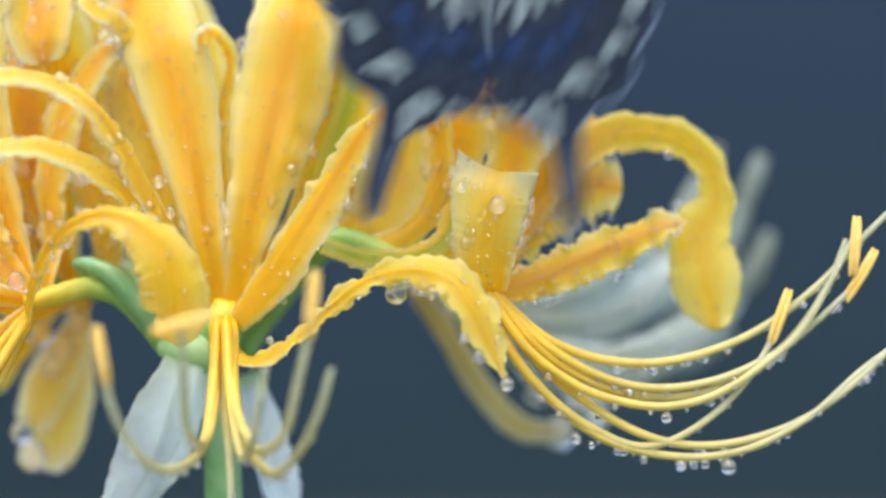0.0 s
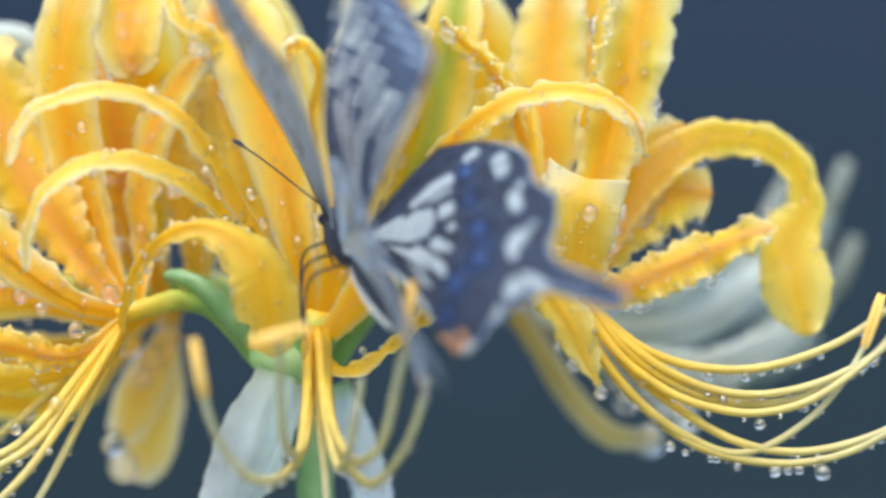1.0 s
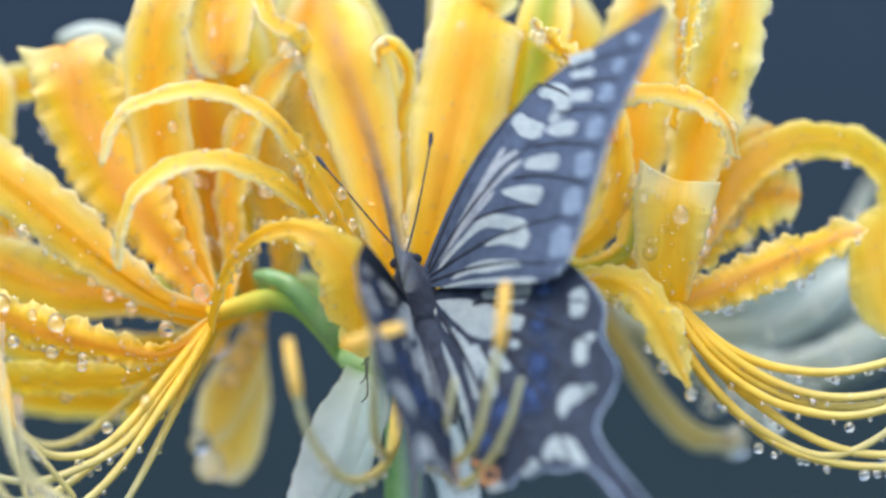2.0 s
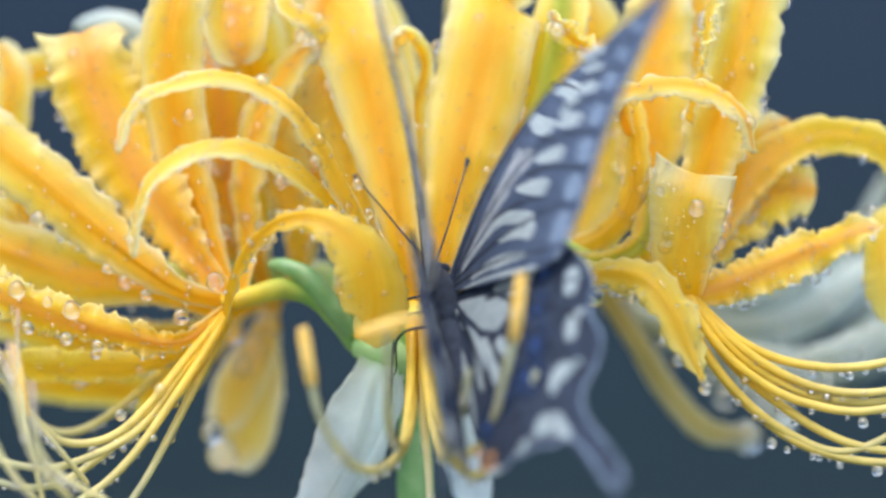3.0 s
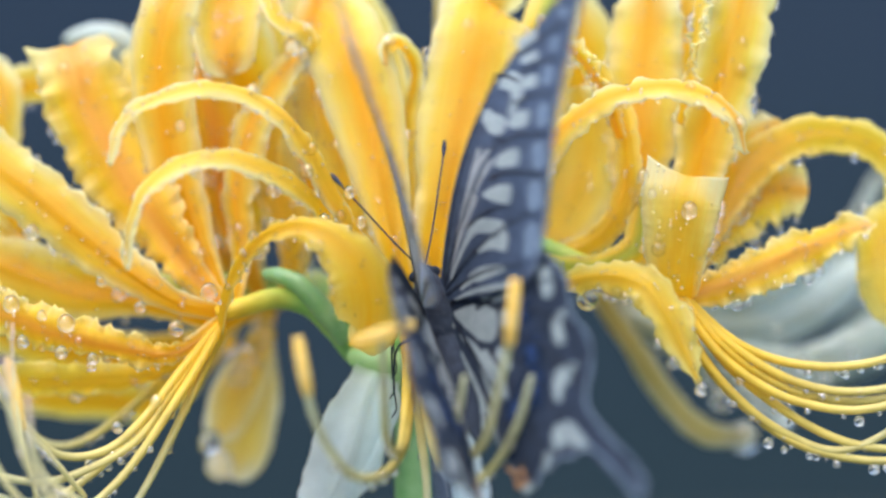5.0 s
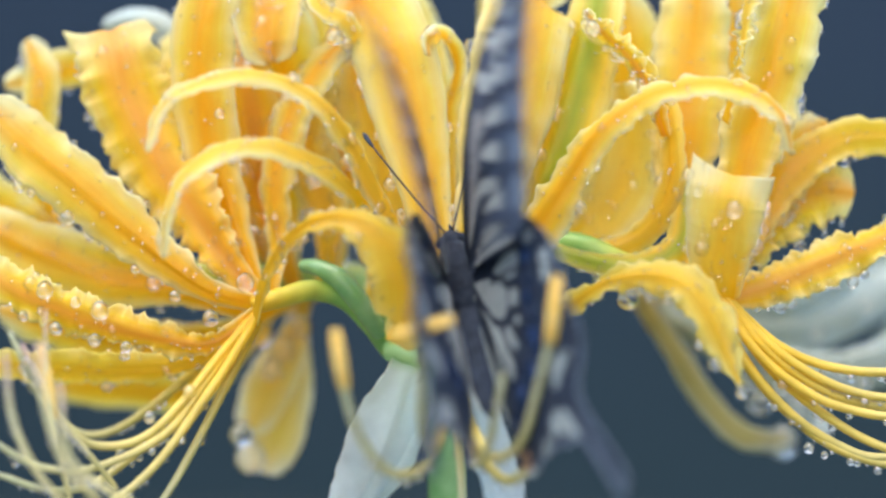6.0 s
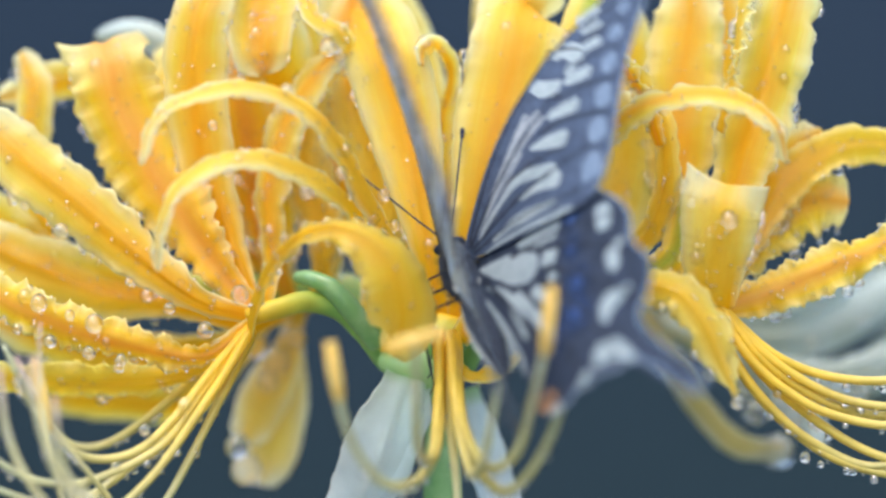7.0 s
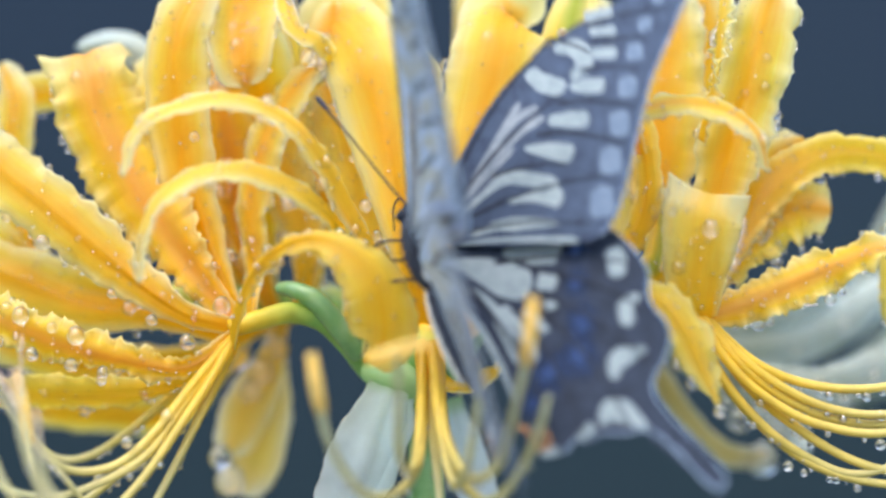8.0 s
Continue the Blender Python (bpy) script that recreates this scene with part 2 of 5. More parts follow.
# ---- mesh helpers; lengths in millimetres ----
def mesh_object(name, verts, faces, mat, parent=None, label="", uvs=None, smooth=True):
    me = bpy.data.meshes.new(name)
    me.from_pydata([(x * MM, y * MM, z * MM) for x, y, z in verts], [], faces)
    if uvs is not None:
        layer = me.uv_layers.new(name="UVMap")
        idx = np.zeros(len(me.loops), dtype=np.int32)
        me.loops.foreach_get("vertex_index", idx)
        layer.data.foreach_set("uv", np.asarray(uvs, dtype=np.float32)[idx].ravel())
    if smooth:
        me.polygons.foreach_set("use_smooth", [True] * len(me.polygons))
    me.materials.append(mat)
    me.update()
    ob = new(name, me)
    if parent is not None:
        ob.parent = parent
    if label:
        tagged(ob, label)
    return ob


def spline(points, n):
    """n + 1 points on a centripetal-like smooth curve through the given ones, evenly spaced."""
    p = np.array(points, float)
    if len(p) == 2:
        p = np.array([p[0], (p[0] + p[1]) / 2, p[1]])
    q = np.vstack([2 * p[0] - p[1], p, 2 * p[-1] - p[-2]])
    out = []
    for i in range(1, len(q) - 2):
        a, b, c, d = q[i - 1:i + 3]
        for s in np.linspace(0, 1, 24, endpoint=False):
            out.append(0.5 * (2 * b + (c - a) * s + (2 * a - 5 * b + 4 * c - d) * s ** 2 + (3 * b - a - 3 * c + d) * s ** 3))
    out.append(q[-2])
    out = np.array(out)
    l = np.concatenate([[0], np.cumsum(np.linalg.norm(np.diff(out, axis=0), axis=1))])
    s = np.linspace(0, l[-1], n + 1)
    return np.stack([np.interp(s, l, out[:, k]) for k in range(3)], 1), l[-1]


def tangents(c):
    t = np.gradient(c, axis=0)
    return t / np.linalg.norm(t, axis=1)[:, None]


def tube(name, points, r0, r1, mat, parent, label="", swell=0.0, n=40, sides=10, flat=1.0, bend=0.0, seed=0):
    c, length = spline(points, n)
    if bend:
        rng = np.random.RandomState(seed)
        ph = rng.rand(3) * 6.3
        s = np.linspace(0, 1, n + 1)[:, None]
        c = c + bend * np.sin(s * np.array([9.0, 11.0, 13.0]) + ph) * np.minimum(1, 4 * s)
    t = tangents(c)
    ref = np.array([0.0, -1.0, 0.0])
    verts, faces, uvs = [], [], []
    for i in range(n + 1):
        u = i / n
        side = np.cross(t[i], ref)
        if np.linalg.norm(side) < 0.15:
            side = np.cross(t[i], (0.3, 0, 1.0))
        side /= np.linalg.norm(side)
        nor = np.cross(side, t[i])
        r = r0 + (r1 - r0) * u + swell * math.sin(math.pi * u)
        if u < 0.02 or u > 0.98:
            r *= 0.75
        for k in range(sides):
            a = 2 * math.pi * k / sides
            verts.append(c[i] + side * r * math.cos(a) + nor * r * flat * math.sin(a))
            uvs.append((u, k / sides))
    for i in range(n):
        for k in range(sides):
            a, b = i * sides + k, i * sides + (k + 1) % sides
            faces.append((a, b, b + sides, a + sides))
    faces.append(tuple(range(sides))[::-1])
    faces.append(tuple(range(n * sides, (n + 1) * sides)))
    return mesh_object(name, verts, faces, mat, parent, label, uvs)


def petal(parent, points, width, turn=(0, 0), ruffle=0.5, waves=7, cup=0.12, base=0.3, tip=0.35, belly=0.6,
          mat=None, seed=1, thick=0.28, label="", n=72, m=14, roll=0.0, notch=0.0, profile=None, crease=1.0):
    """A strap-shaped petal along a spine. turn: degrees by which its blade turns from facing forward, at base and tip;
    ruffle: depth of the frilled margin; roll: how far the margins curl."""
    c, length = spline(points, n)
    t = tangents(c)
    rng = np.random.RandomState(seed)
    ph = rng.rand(8) * 6.28
    ref = np.array([0.0, -1.0, 0.0])
    top, low, uvs = [], [], []
    for i in range(n + 1):
        u = i / n
        side = np.cross(t[i], ref)
        side /= max(1e-6, np.linalg.norm(side))
        nor = np.cross(side, t[i])
        a = radians(turn[0] + (turn[1] - turn[0]) * u)
        s2, n2 = side * math.cos(a) + nor * math.sin(a), nor * math.cos(a) - side * math.sin(a)
        if u < belly:
            k = u / belly
            w = base + (1 - base) * (k * k * (3 - 2 * k))
        else:
            k = (u - belly) / (1 - belly)
            w = tip + (1 - tip) * math.sqrt(max(0.0, 1 - k ** 2.6))
            if k > 0.9 and tip < 0.9:
                w *= 1 - 0.35 * ((k - 0.9) / 0.1) ** 2
        if profile:
            w = float(np.interp(u, np.linspace(0, 1, len(profile)), profile))
            if u > 0.92 and not notch:
                w *= math.sqrt(max(0.03, 1 - ((u - 0.92) / 0.08) ** 2))
        half = width * w / 2
        grow = min(1, 3.5 * u)
        for j in range(m + 1):
            v = 2 * j / m - 1
            e = abs(v) ** 3
            k, sd = waves * u * 1.9, 3.7 * seed + (0.0 if v < 0 else 41.3)
            wob = 1.7 * noise.noise((k, sd, 0.3)) + 1.2 * noise.noise((2.3 * k, sd, 5.1))
            wob2 = 1.5 * noise.noise((1.3 * k, sd, 9.7)) + 1.3 * noise.noise((3.1 * k, sd, 2.2))
            fold = 0.10 * crease * width * noise.noise((2.2 * u, 1.5 * v, sd)) * grow
            x = half * v + math.copysign(e, v) * ruffle * 0.55 * wob2 * grow
            h = -cup * width * (w * v) ** 2 + ruffle * e * wob * grow + fold + 0.07 * math.exp(-(v / 0.22) ** 2) * grow
            if roll:
                ang = roll * v
                x, h = half * math.sin(ang) / max(roll, 1e-3) + (x - half * v), h - half * (1 - math.cos(ang)) / max(roll, 1e-3)
            p = c[i] + s2 * x + n2 * h
            if notch and u > 0.9:
                p = p + t[i] * notch * (abs(v) ** 1.5) * ((u - 0.9) / 0.1)
            th = thick * (1 - 0.75 * abs(v) ** 4) * 0.5
            top.append(p + n2 * th)
            low.append(p - n2 * th)
            uvs.append((u, j / m))
    off, row = len(top), m + 1
    faces = []
    for i in range(n):
        for j in range(m):
            a = i * row + j
            faces.append((a, a + row, a + row + 1, a + 1))
            faces.append((off + a, off + a + 1, off + a + row + 1, off + a + row))
        for a, b in ((i * row, (i + 1) * row), ((i + 1) * row + m, i * row + m)):
            faces.append((a, off + a, off + b, b))
    for j in range(m):
        a = j
        faces.append((a, a + 1, off + a + 1, off + a))
        a = n * row + j
        faces.append((a + 1, a, off + a, off + a + 1))
    return mesh_object("petal", top + low, faces, mat or PETAL, parent, label, uvs + uvs)


def anther(parent, a, b, r=0.75):
    """Two pollen sacs side by side, on the end of a filament."""
    a, b = np.array(a, float), np.array(b, float)
    ax = b - a
    length = np.linalg.norm(ax)
    ax /= length
    side = np.cross(ax, (0, -1.0, 0))
    side /= np.linalg.norm(side)
    nor = np.cross(side, ax)
    verts, faces, n, k = [], [], 16, 12
    for s in (-1, 1):
        o = len(verts)
        for i in range(n + 1):
            u = i / n
            rr = r * 0.62 * max(0.12, math.sin(math.pi * (0.04 + 0.92 * u))) ** 0.35
            bow = 0.06 * length * (1 - (2 * u - 1) ** 2)
            for q in range(k):
                an = 2 * math.pi * q / k
                verts.append(a + ax * length * u + nor * (bow + rr * math.sin(an)) + side * (s * r * 0.42 + rr * math.cos(an)))
        for i in range(n):
            for q in range(k):
                e, f = o + i * k + q, o + i * k + (q + 1) % k
                faces.append((e, f, f + k, e + k))
        faces.append(tuple(range(o, o + k))[::-1])
        faces.append(tuple(range(o + n * k, o + (n + 1) * k)))
    return mesh_object("anther", verts, faces, ANTHER, parent)


def filament(parent, points, r0=0.62, r1=0.42, tipped=None, seed=0, name="filament", label="", mat=None):
    ob = tube(name, points, r0, r1, mat or FILAMENT, parent, label, n=56, sides=10, bend=0.12, seed=seed)
    if tipped is not None:
        anther(parent, *tipped)
    return ob


def floret(points, r0, r1, label, mat=None, swell=0.6):
    """The green ovary and the tube of one flower of the umbel; petals and filaments hang on it."""
    return tube("floret", points, r0, r1, mat or TUBE, lily, label, swell=swell, n=30, sides=16, bend=0.1)


# ---- setting ----
def setting():
    n, size = 40, 60000.0
    verts, faces = [], []
    for i in range(n + 1):
        for j in range(n + 1):
            x, y = size * (2 * i / n - 1), size * (2 * j / n - 1)
            verts.append((x, y, -520 + 25 * noise.noise((x / 7000, y / 7000, 0))))
    for i in range(n):
        for j in range(n):
            a = i * (n + 1) + j
            faces.append((a, a + n + 1, a + n + 2, a + 1))
    tagged(mesh_object("ground", verts, faces, ground_material()), "damp grey-green mossy garden ground under the lily", "ground", kind="structure")
    # Added curved sheet; the distant shade behind the flowers is its dark colour.
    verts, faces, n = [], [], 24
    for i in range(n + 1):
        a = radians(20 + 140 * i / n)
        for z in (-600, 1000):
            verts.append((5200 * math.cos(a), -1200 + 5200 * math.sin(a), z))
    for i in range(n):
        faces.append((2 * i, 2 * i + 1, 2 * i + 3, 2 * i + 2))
    tagged(mesh_object("backdrop", verts, faces, backdrop_material()), "backdrop sheet coloured dark slate-blue for the distant shade behind the flowers", "backdrop", kind="structure")


setting()
lily = tagged(new("spider_lily"), "wet golden-yellow spider lily head on a green stalk", "flower")
# ---- the umbel: stalk, bracts, florets ----
tube("stalk", [(-4.5, 8, -16.4), (-4.4, 9, -28.2), (-4.1, 10, -51.9), (-4.4, 12, -242.1), (-4.6, 12, -542.9)], 2.6, 3.6, GREEN, lily, "smooth green flower stalk", n=40, sides=20)


def bract(points, width, turn, seed, cup=0.2):
    ob = petal(lily, points, width, turn, ruffle=0.45, waves=3, cup=cup, base=0.6, tip=0.2, belly=0.4, mat=BRACT, seed=seed, thick=0.2, crease=2.2,
               label="dry papery whitish bract folded down along the stalk")
    ob.name = "bract"


bract([(-8.7, 4, -14.5), (-10.1, 1, -19.1), (-12.2, 1, -26.0), (-15.3, 3, -33.1), (-19.8, 6, -39.6)], 9.2, (-5, 30), 3)
bract([(-7.3, 6, -15.5), (-8.9, 3, -21.5), (-11.1, 3, -27.7), (-15.0, 5, -34.8)], 6.0, (-40, -25), 5)
bract([(-1.1, 14, -18.5), (0.9, 14, -24.9), (2.9, 13, -32.0), (4.9, 14, -40.0)], 6.0, (10, -20), 4)

# left floret: swollen green ovary, curved tube, six petals thrown back
left = floret([(-6.3, 9, -16.8), (-11.3, 8, -14.9), (-14.8, 6, -10.8), (-18.3, 5, -7.3), (-22.4, 4, -6.3), (-26.4, 1, -7.3), (-30.5, 0, -8.2)], 1.45, 1.3,
              "left floret of the umbel, petals thrown back, beaded with rain", swell=0.15)
tube("ovary", [(-13.3, 5, -12.3), (-15.7, 3, -8.6), (-18.8, 3, -4.9), (-22.0, 4, -3.2), (-24.4, 6, -3.0)], 1.2, 0.8, GREEN, left, "glossy green swollen ovary", swell=0.5)
tube("node", [(-4.2, 8, -17.5), (-7.3, 5, -15.4), (-10.4, 5, -14.5), (-12.6, 6, -14.3)], 2.0, 1.4, GREEN_PALE, left, "pale green node where the stalks meet", swell=1.0)
petal(left, [(-29.7, 0, -9.1), (-36.0, -2, -13.5), (-44.3, -3, -12.4), (-52.7, -2, -10.2), (-60.7, 0, -7.2), (-69.2, 4, -3.0)], 6.2, (20, 10), ruffle=1.35, waves=11, seed=11, n=110, mat=PETAL_PINK)
petal(left, [(-30.8, 3, -9.2), (-38.3, 5, -15.8), (-49.5, 7, -17.5), (-59.8, 8, -17.5), (-71.1, 10, -16.8)], 5.6, (20, 30), ruffle=0.8, waves=7, seed=12, mat=PETAL_GOLD)
petal(left, [(-30.1, 1, -8.2), (-37.2, 2, -6.1), (-45.8, 3, 0.1), (-53.5, 3, 6.6), (-60.6, 4, 12.1), (-68.0, 6, 18.8)], 8.8, (15, -10), ruffle=0.9, waves=6, seed=13)
petal(left, [(-29.9, 2, -7.6), (-36.8, 5, 0.9), (-43.6, 7, 11.0), (-48.0, 8, 19.2), (-49.9, 8, 25.1), (-51.3, 10, 28.9)], 12.0, (10, -10), ruffle=1.55, waves=10, seed=14, tip=0.95, notch=1.8, mat=PETAL_PINK)
petal(left, [(-29.6, 3, -7.2), (-33.8, 6, 3.2), (-36.9, 6, 13.3), (-38.3, 5, 23.4), (-37.5, 5, 32.7), (-34.0, 8, 39.2)], 9.0, (5, 10), ruffle=0.5, waves=6, seed=15)
petal(left, [(-29.9, -2, -10.2), (-28.9, -6, -6.2), (-27.0, -9, -2.4), (-24.6, -11, 0.8), (-21.2, -13, 2.9), (-17.4, -14, 3.2), (-13.6, -15, 1.2), (-10.6, -15, -2.4), (-9.4, -14, -6.6), (-9.8, -12, -10.6), (-12.0, -10, -12.2)], 7.9,
      (62, -6), ruffle=0.6, waves=9, seed=16, n=96, cup=0.18, profile=(0.30, 0.28, 0.27, 0.28, 0.34, 0.46, 0.72, 1.0, 1.1, 1.08, 0.7), mat=PETAL_GOLD)
petal(left, [(-31.4, 6, -9.3), (-41.9, 9, -6.2), (-52.4, 11, -4.7), (-63.8, 13, -0.7), (-72.2, 15, 3.3)], 9.5, (10, 0), ruffle=0.7, waves=5, seed=17)
petal(left, [(-28.2, 4, -7.7), (-27.7, 8, 0.1), (-28.2, 9, 8.7), (-26.2, 9, 17.3), (-22.2, 8, 24.3), (-17.6, 9, 29.1)], 6.0, (20, 30), ruffle=0.6, waves=7, seed=18)
for i, (pts, tip_a) in enumerate((
        ([(-29.9, -1, -9.5), (-34.3, -4, -15.0), (-39.1, -7, -21.3), (-44.2, -9, -25.6), (-49.9, -11, -26.2), (-53.6, -13, -23.1), (-57.1, -16, -17.4), (-59.8, -17, -11.5)], None),
        ([(-30.2, -1, -9.7), (-35.7, -5, -18.0), (-40.6, -8, -24.6), (-46.3, -10, -28.1), (-51.9, -12, -29.6), (-57.5, -14, -28.4), (-62.2, -16, -25.4)], None),
        ([(-29.6, -2, -9.8), (-34.7, -6, -18.7), (-40.9, -9, -27.5), (-46.9, -11, -33.2), (-53.2, -13, -36.0), (-60.2, -15, -33.5)], None),
        ([(-29.4, -1, -10.2), (-33.5, -4, -18.8), (-37.1, -6, -26.2), (-41.0, -8, -33.5), (-44.8, -10, -38.5)], None),
        ([(-30.5, 0, -9.5), (-37.4, -3, -19.6), (-44.0, -5, -27.0), (-50.3, -8, -31.7), (-55.6, -12, -32.0), (-61.7, -15, -29.9)], None),
        ([(-31.3, 5, -9.2), (-41.1, 9, -19.5), (-50.0, 11, -26.0), (-56.5, 12, -26.0), (-61.4, 13, -20.6), (-65.6, 14, -15.8)], None))):
    filament(left, pts, 0.72, 0.42, tip_a, seed=i)
filament(left, [(-47.2, -9, -31.9), (-50.9, -14, -26.3), (-54.8, -17, -20.3), (-58.2, -18, -13.0)], 0.4, 0.3, ((-55.5, -18, -13.0), (-53.9, -18, -22.5)), seed=9, mat=FILAMENT_PALE)
filament(left, [(-51.6, -14, -35.8), (-53.5, -18, -26.0), (-54.8, -19, -14.4), (-55.0, -19, -8.6)], 0.32, 0.2, None, seed=10, name="style", label="thin purple-tipped style", mat=FILAMENT_PALE)

for i, pts in enumerate(([(-46.9, -26, -32.4), (-50.5, -30, -27.1), (-52.9, -32, -20.0), (-53.4, -33, -12.4)], [(-49.6, -22, -35.0), (-53.9, -26, -29.6), (-57.1, -28, -22.4), (-58.3, -29, -13.9)],
                         [(-42.2, -24, -33.0), (-47.4, -27, -29.5), (-50.6, -29, -25.1), (-51.3, -30, -17.4)])):
    filament(left, pts, 0.42, 0.36, None, seed=60 + i, mat=FILAMENT_PALE)

# middle floret: two broad upright petals, frilled arms arching to both sides
middle = floret([(-6.2, 8, -15.6), (-4.8, 6, -13.1), (-3.8, 5, -10.4), (-3.4, 5, -7.7)], 2.4, 2.2, "middle floret with two broad upright petals", swell=0.5)
petal(middle, [(-4.5, 4, -9.2), (-6.0, 3, -0.7), (-8.2, 4, 10.9), (-10.4, 5, 20.6), (-12.6, 6, 27.7), (-15.1, 10, 32.3), (-18.2, 15, 33.8), (-20.5, 19, 31.6)], 11.5, (-8, 0), ruffle=0.25, waves=5, seed=21, belly=0.65, cup=0.14)
petal(middle, [(-2.5, 4, -9.2), (-0.7, 3, 0.8), (1.9, 3, 12.4), (4.0, 4, 21.5), (5.6, 5, 28.9), (6.4, 8, 33.4), (6.8, 13, 34.6), (6.8, 17, 32.6)], 13.0, (6, 0), ruffle=0.45, waves=8, seed=22, belly=0.6, tip=0.7, cup=0.16)
petal(middle, [(-2.2, 1, -11.0), (2.0, -1, -5.6), (7.3, -3, 2.4), (11.8, -4, 9.6), (15.5, -6, 15.2), (21.4, -8, 19.6), (28.6, -10, 21.4), (35.2, -11, 20.1), (38.9, -11, 16.8), (40.1, -10, 12.2)], 5.6,
      (30, 58), ruffle=0.65, waves=12, seed=23, n=110, profile=(0.6, 1.2, 1.3, 1.15, 0.95, 0.85, 0.9, 0.8, 0.45), mat=PETAL)
petal(middle, [(-0.3, 6, -10.3), (5.5, 7, -1.0), (10.0, 7, 9.9), (13.1, 8, 20.9), (15.4, 9, 31.9), (17.0, 11, 38.4)], 9.0, (8, 5), ruffle=0.4, waves=5, seed=24, mat=PETAL_GREEN)
petal(middle, [(-3.7, 0, -10.2), (-2.2, -4, -14.2), (0.8, -7, -15.6), (5.7, -8, -12.9), (10.9, -9, -8.4), (16.0, -10, -4.8), (21.9, -11, -3.5), (26.5, -13, -4.8), (29.4, -14, -8.6), (31.6, -14, -13.8), (33.4, -14, -17.7)], 5.6,
      (60, 0), ruffle=0.8, waves=11, seed=25, n=96, profile=(0.5, 0.55, 0.5, 0.45, 0.45, 0.5, 0.65, 0.95, 1.0, 0.8, 0.4), mat=PETAL_GOLD)
petal(middle, [(-7.2, 0, -4.5), (-10.9, -3, 1.6), (-13.8, -6, 6.8), (-16.7, -9, 12.4), (-20.2, -12, 17.4), (-25.3, -13, 20.8), (-31.1, -14, 21.7), (-37.6, -15, 19.8), (-41.6, -15, 16.5), (-42.7, -15, 11.4)], 4.6,
      (-50, -58), ruffle=0.4, waves=10, seed=26, base=0.5, belly=0.4, tip=0.3, n=96, mat=PETAL_CREAM)
petal(middle, [(-3.8, 9, -7.8), (-4.4, 11, 4.8), (-4.9, 11, 16.7), (-3.5, 9, 24.4), (-5.4, 7, 28.6), (-7.3, 5, 28.0), (-7.3, 4, 25.6)], 4.6, (40, 70), ruffle=0.3, waves=6, seed=27)
for i, (pts, tip_a) in enumerate((
        ([(-5.0, -2, -10.1), (-4.4, -9, -18.8), (-5.2, -16, -25.0), (-7.8, -23, -28.2), (-11.2, -28, -27.9), (-14.1, -32, -23.8), (-15.8, -34, -19.6), (-16.5, -35, -16.5)], ((-16.3, -35, -17.5), (-17.5, -36, -10.2))),
        ([(-3.9, -3, -10.1), (-3.3, -8, -19.6), (-2.5, -12, -27.5), (-2.1, -15, -36.8)], None),
        ([(-3.0, -2, -10.1), (-2.2, -9, -17.3), (-0.9, -16, -22.8), (1.7, -24, -26.1), (4.9, -30, -23.6), (6.9, -34, -16.7), (8.3, -36, -11.0)], ((8.1, -36, -11.8), (8.9, -37, -3.5))),
        ([(-2.4, -2, -10.5), (-1.8, -9, -19.6), (-0.3, -15, -25.8), (3.3, -22, -29.2), (6.7, -28, -26.5), (9.4, -32, -21.0), (10.9, -34, -15.3)], None),
        ([(-4.5, -3, -10.1), (-4.9, -11, -20.2), (-5.5, -18, -25.6), (-7.0, -26, -23.5), (-7.3, -32, -16.1), (-7.3, -35, -10.5)], ((-10.9, -36, -11.0), (-3.3, -36, -8.8))),
        ([(-3.3, -4, -10.0), (-2.4, -12, -20.1), (-0.6, -19, -26.9), (0.8, -25, -25.7), (1.8, -29, -20.5), (2.6, -31, -15.5)], None))):
    filament(middle, pts, 0.78, 0.45, tip_a, seed=20 + i)

# right floret: bent tube, petals to all sides, a long sheaf of filaments sweeping out
right = floret([(-1.9, 10, -16.4), (0.5, 10, -11.7), (4.0, 9, -6.2), (6.9, 8, -2.3), (9.4, 7, 0.1), (13.7, 6, 0.1), (21.3, 4, -2.9), (29.4, -1, -4.6)], 1.5, 1.1,
               "right floret of the umbel, filaments sweeping outward and hung with rain", swell=0.5)
petal(right, [(31.7, -3, -7.0), (31.3, -7, -2.5), (31.5, -10, 2.0), (31.8, -11, 6.1), (32.6, -10, 9.4)], 10.6, (0, -4), ruffle=0.3, waves=4, seed=31, cup=0.12, notch=2.0,
      profile=(0.5, 0.72, 0.82, 0.92, 1.0, 1.06), mat=PETAL_CREAM)
petal(right, [(32.2, 0, -6.3), (33.5, 2, 2.1), (35.5, 2, 12.1), (38.3, 3, 21.4), (41.1, 4, 31.5), (43.3, 6, 39.4)], 10.0, (15, 15), ruffle=1.0, waves=8, seed=32)
petal(right, [(28.5, 6, -4.1), (27.9, 8, 6.0), (27.9, 9, 16.2), (28.8, 10, 27.3), (29.8, 12, 38.5)], 11.0, (0, 10), ruffle=0.9, waves=8, seed=33)
petal(right, [(32.5, -1, -6.7), (37.0, -1, -5.4), (43.3, 0, -3.1), (49.7, 2, -0.4), (55.4, 4, 2.1), (59.6, 5, 3.0)], 6.4, (10, 20), ruffle=1.25, waves=6, seed=34,
      profile=(0.5, 0.8, 0.95, 1.0, 0.9, 0.7, 0.4), mat=PETAL_PINK)
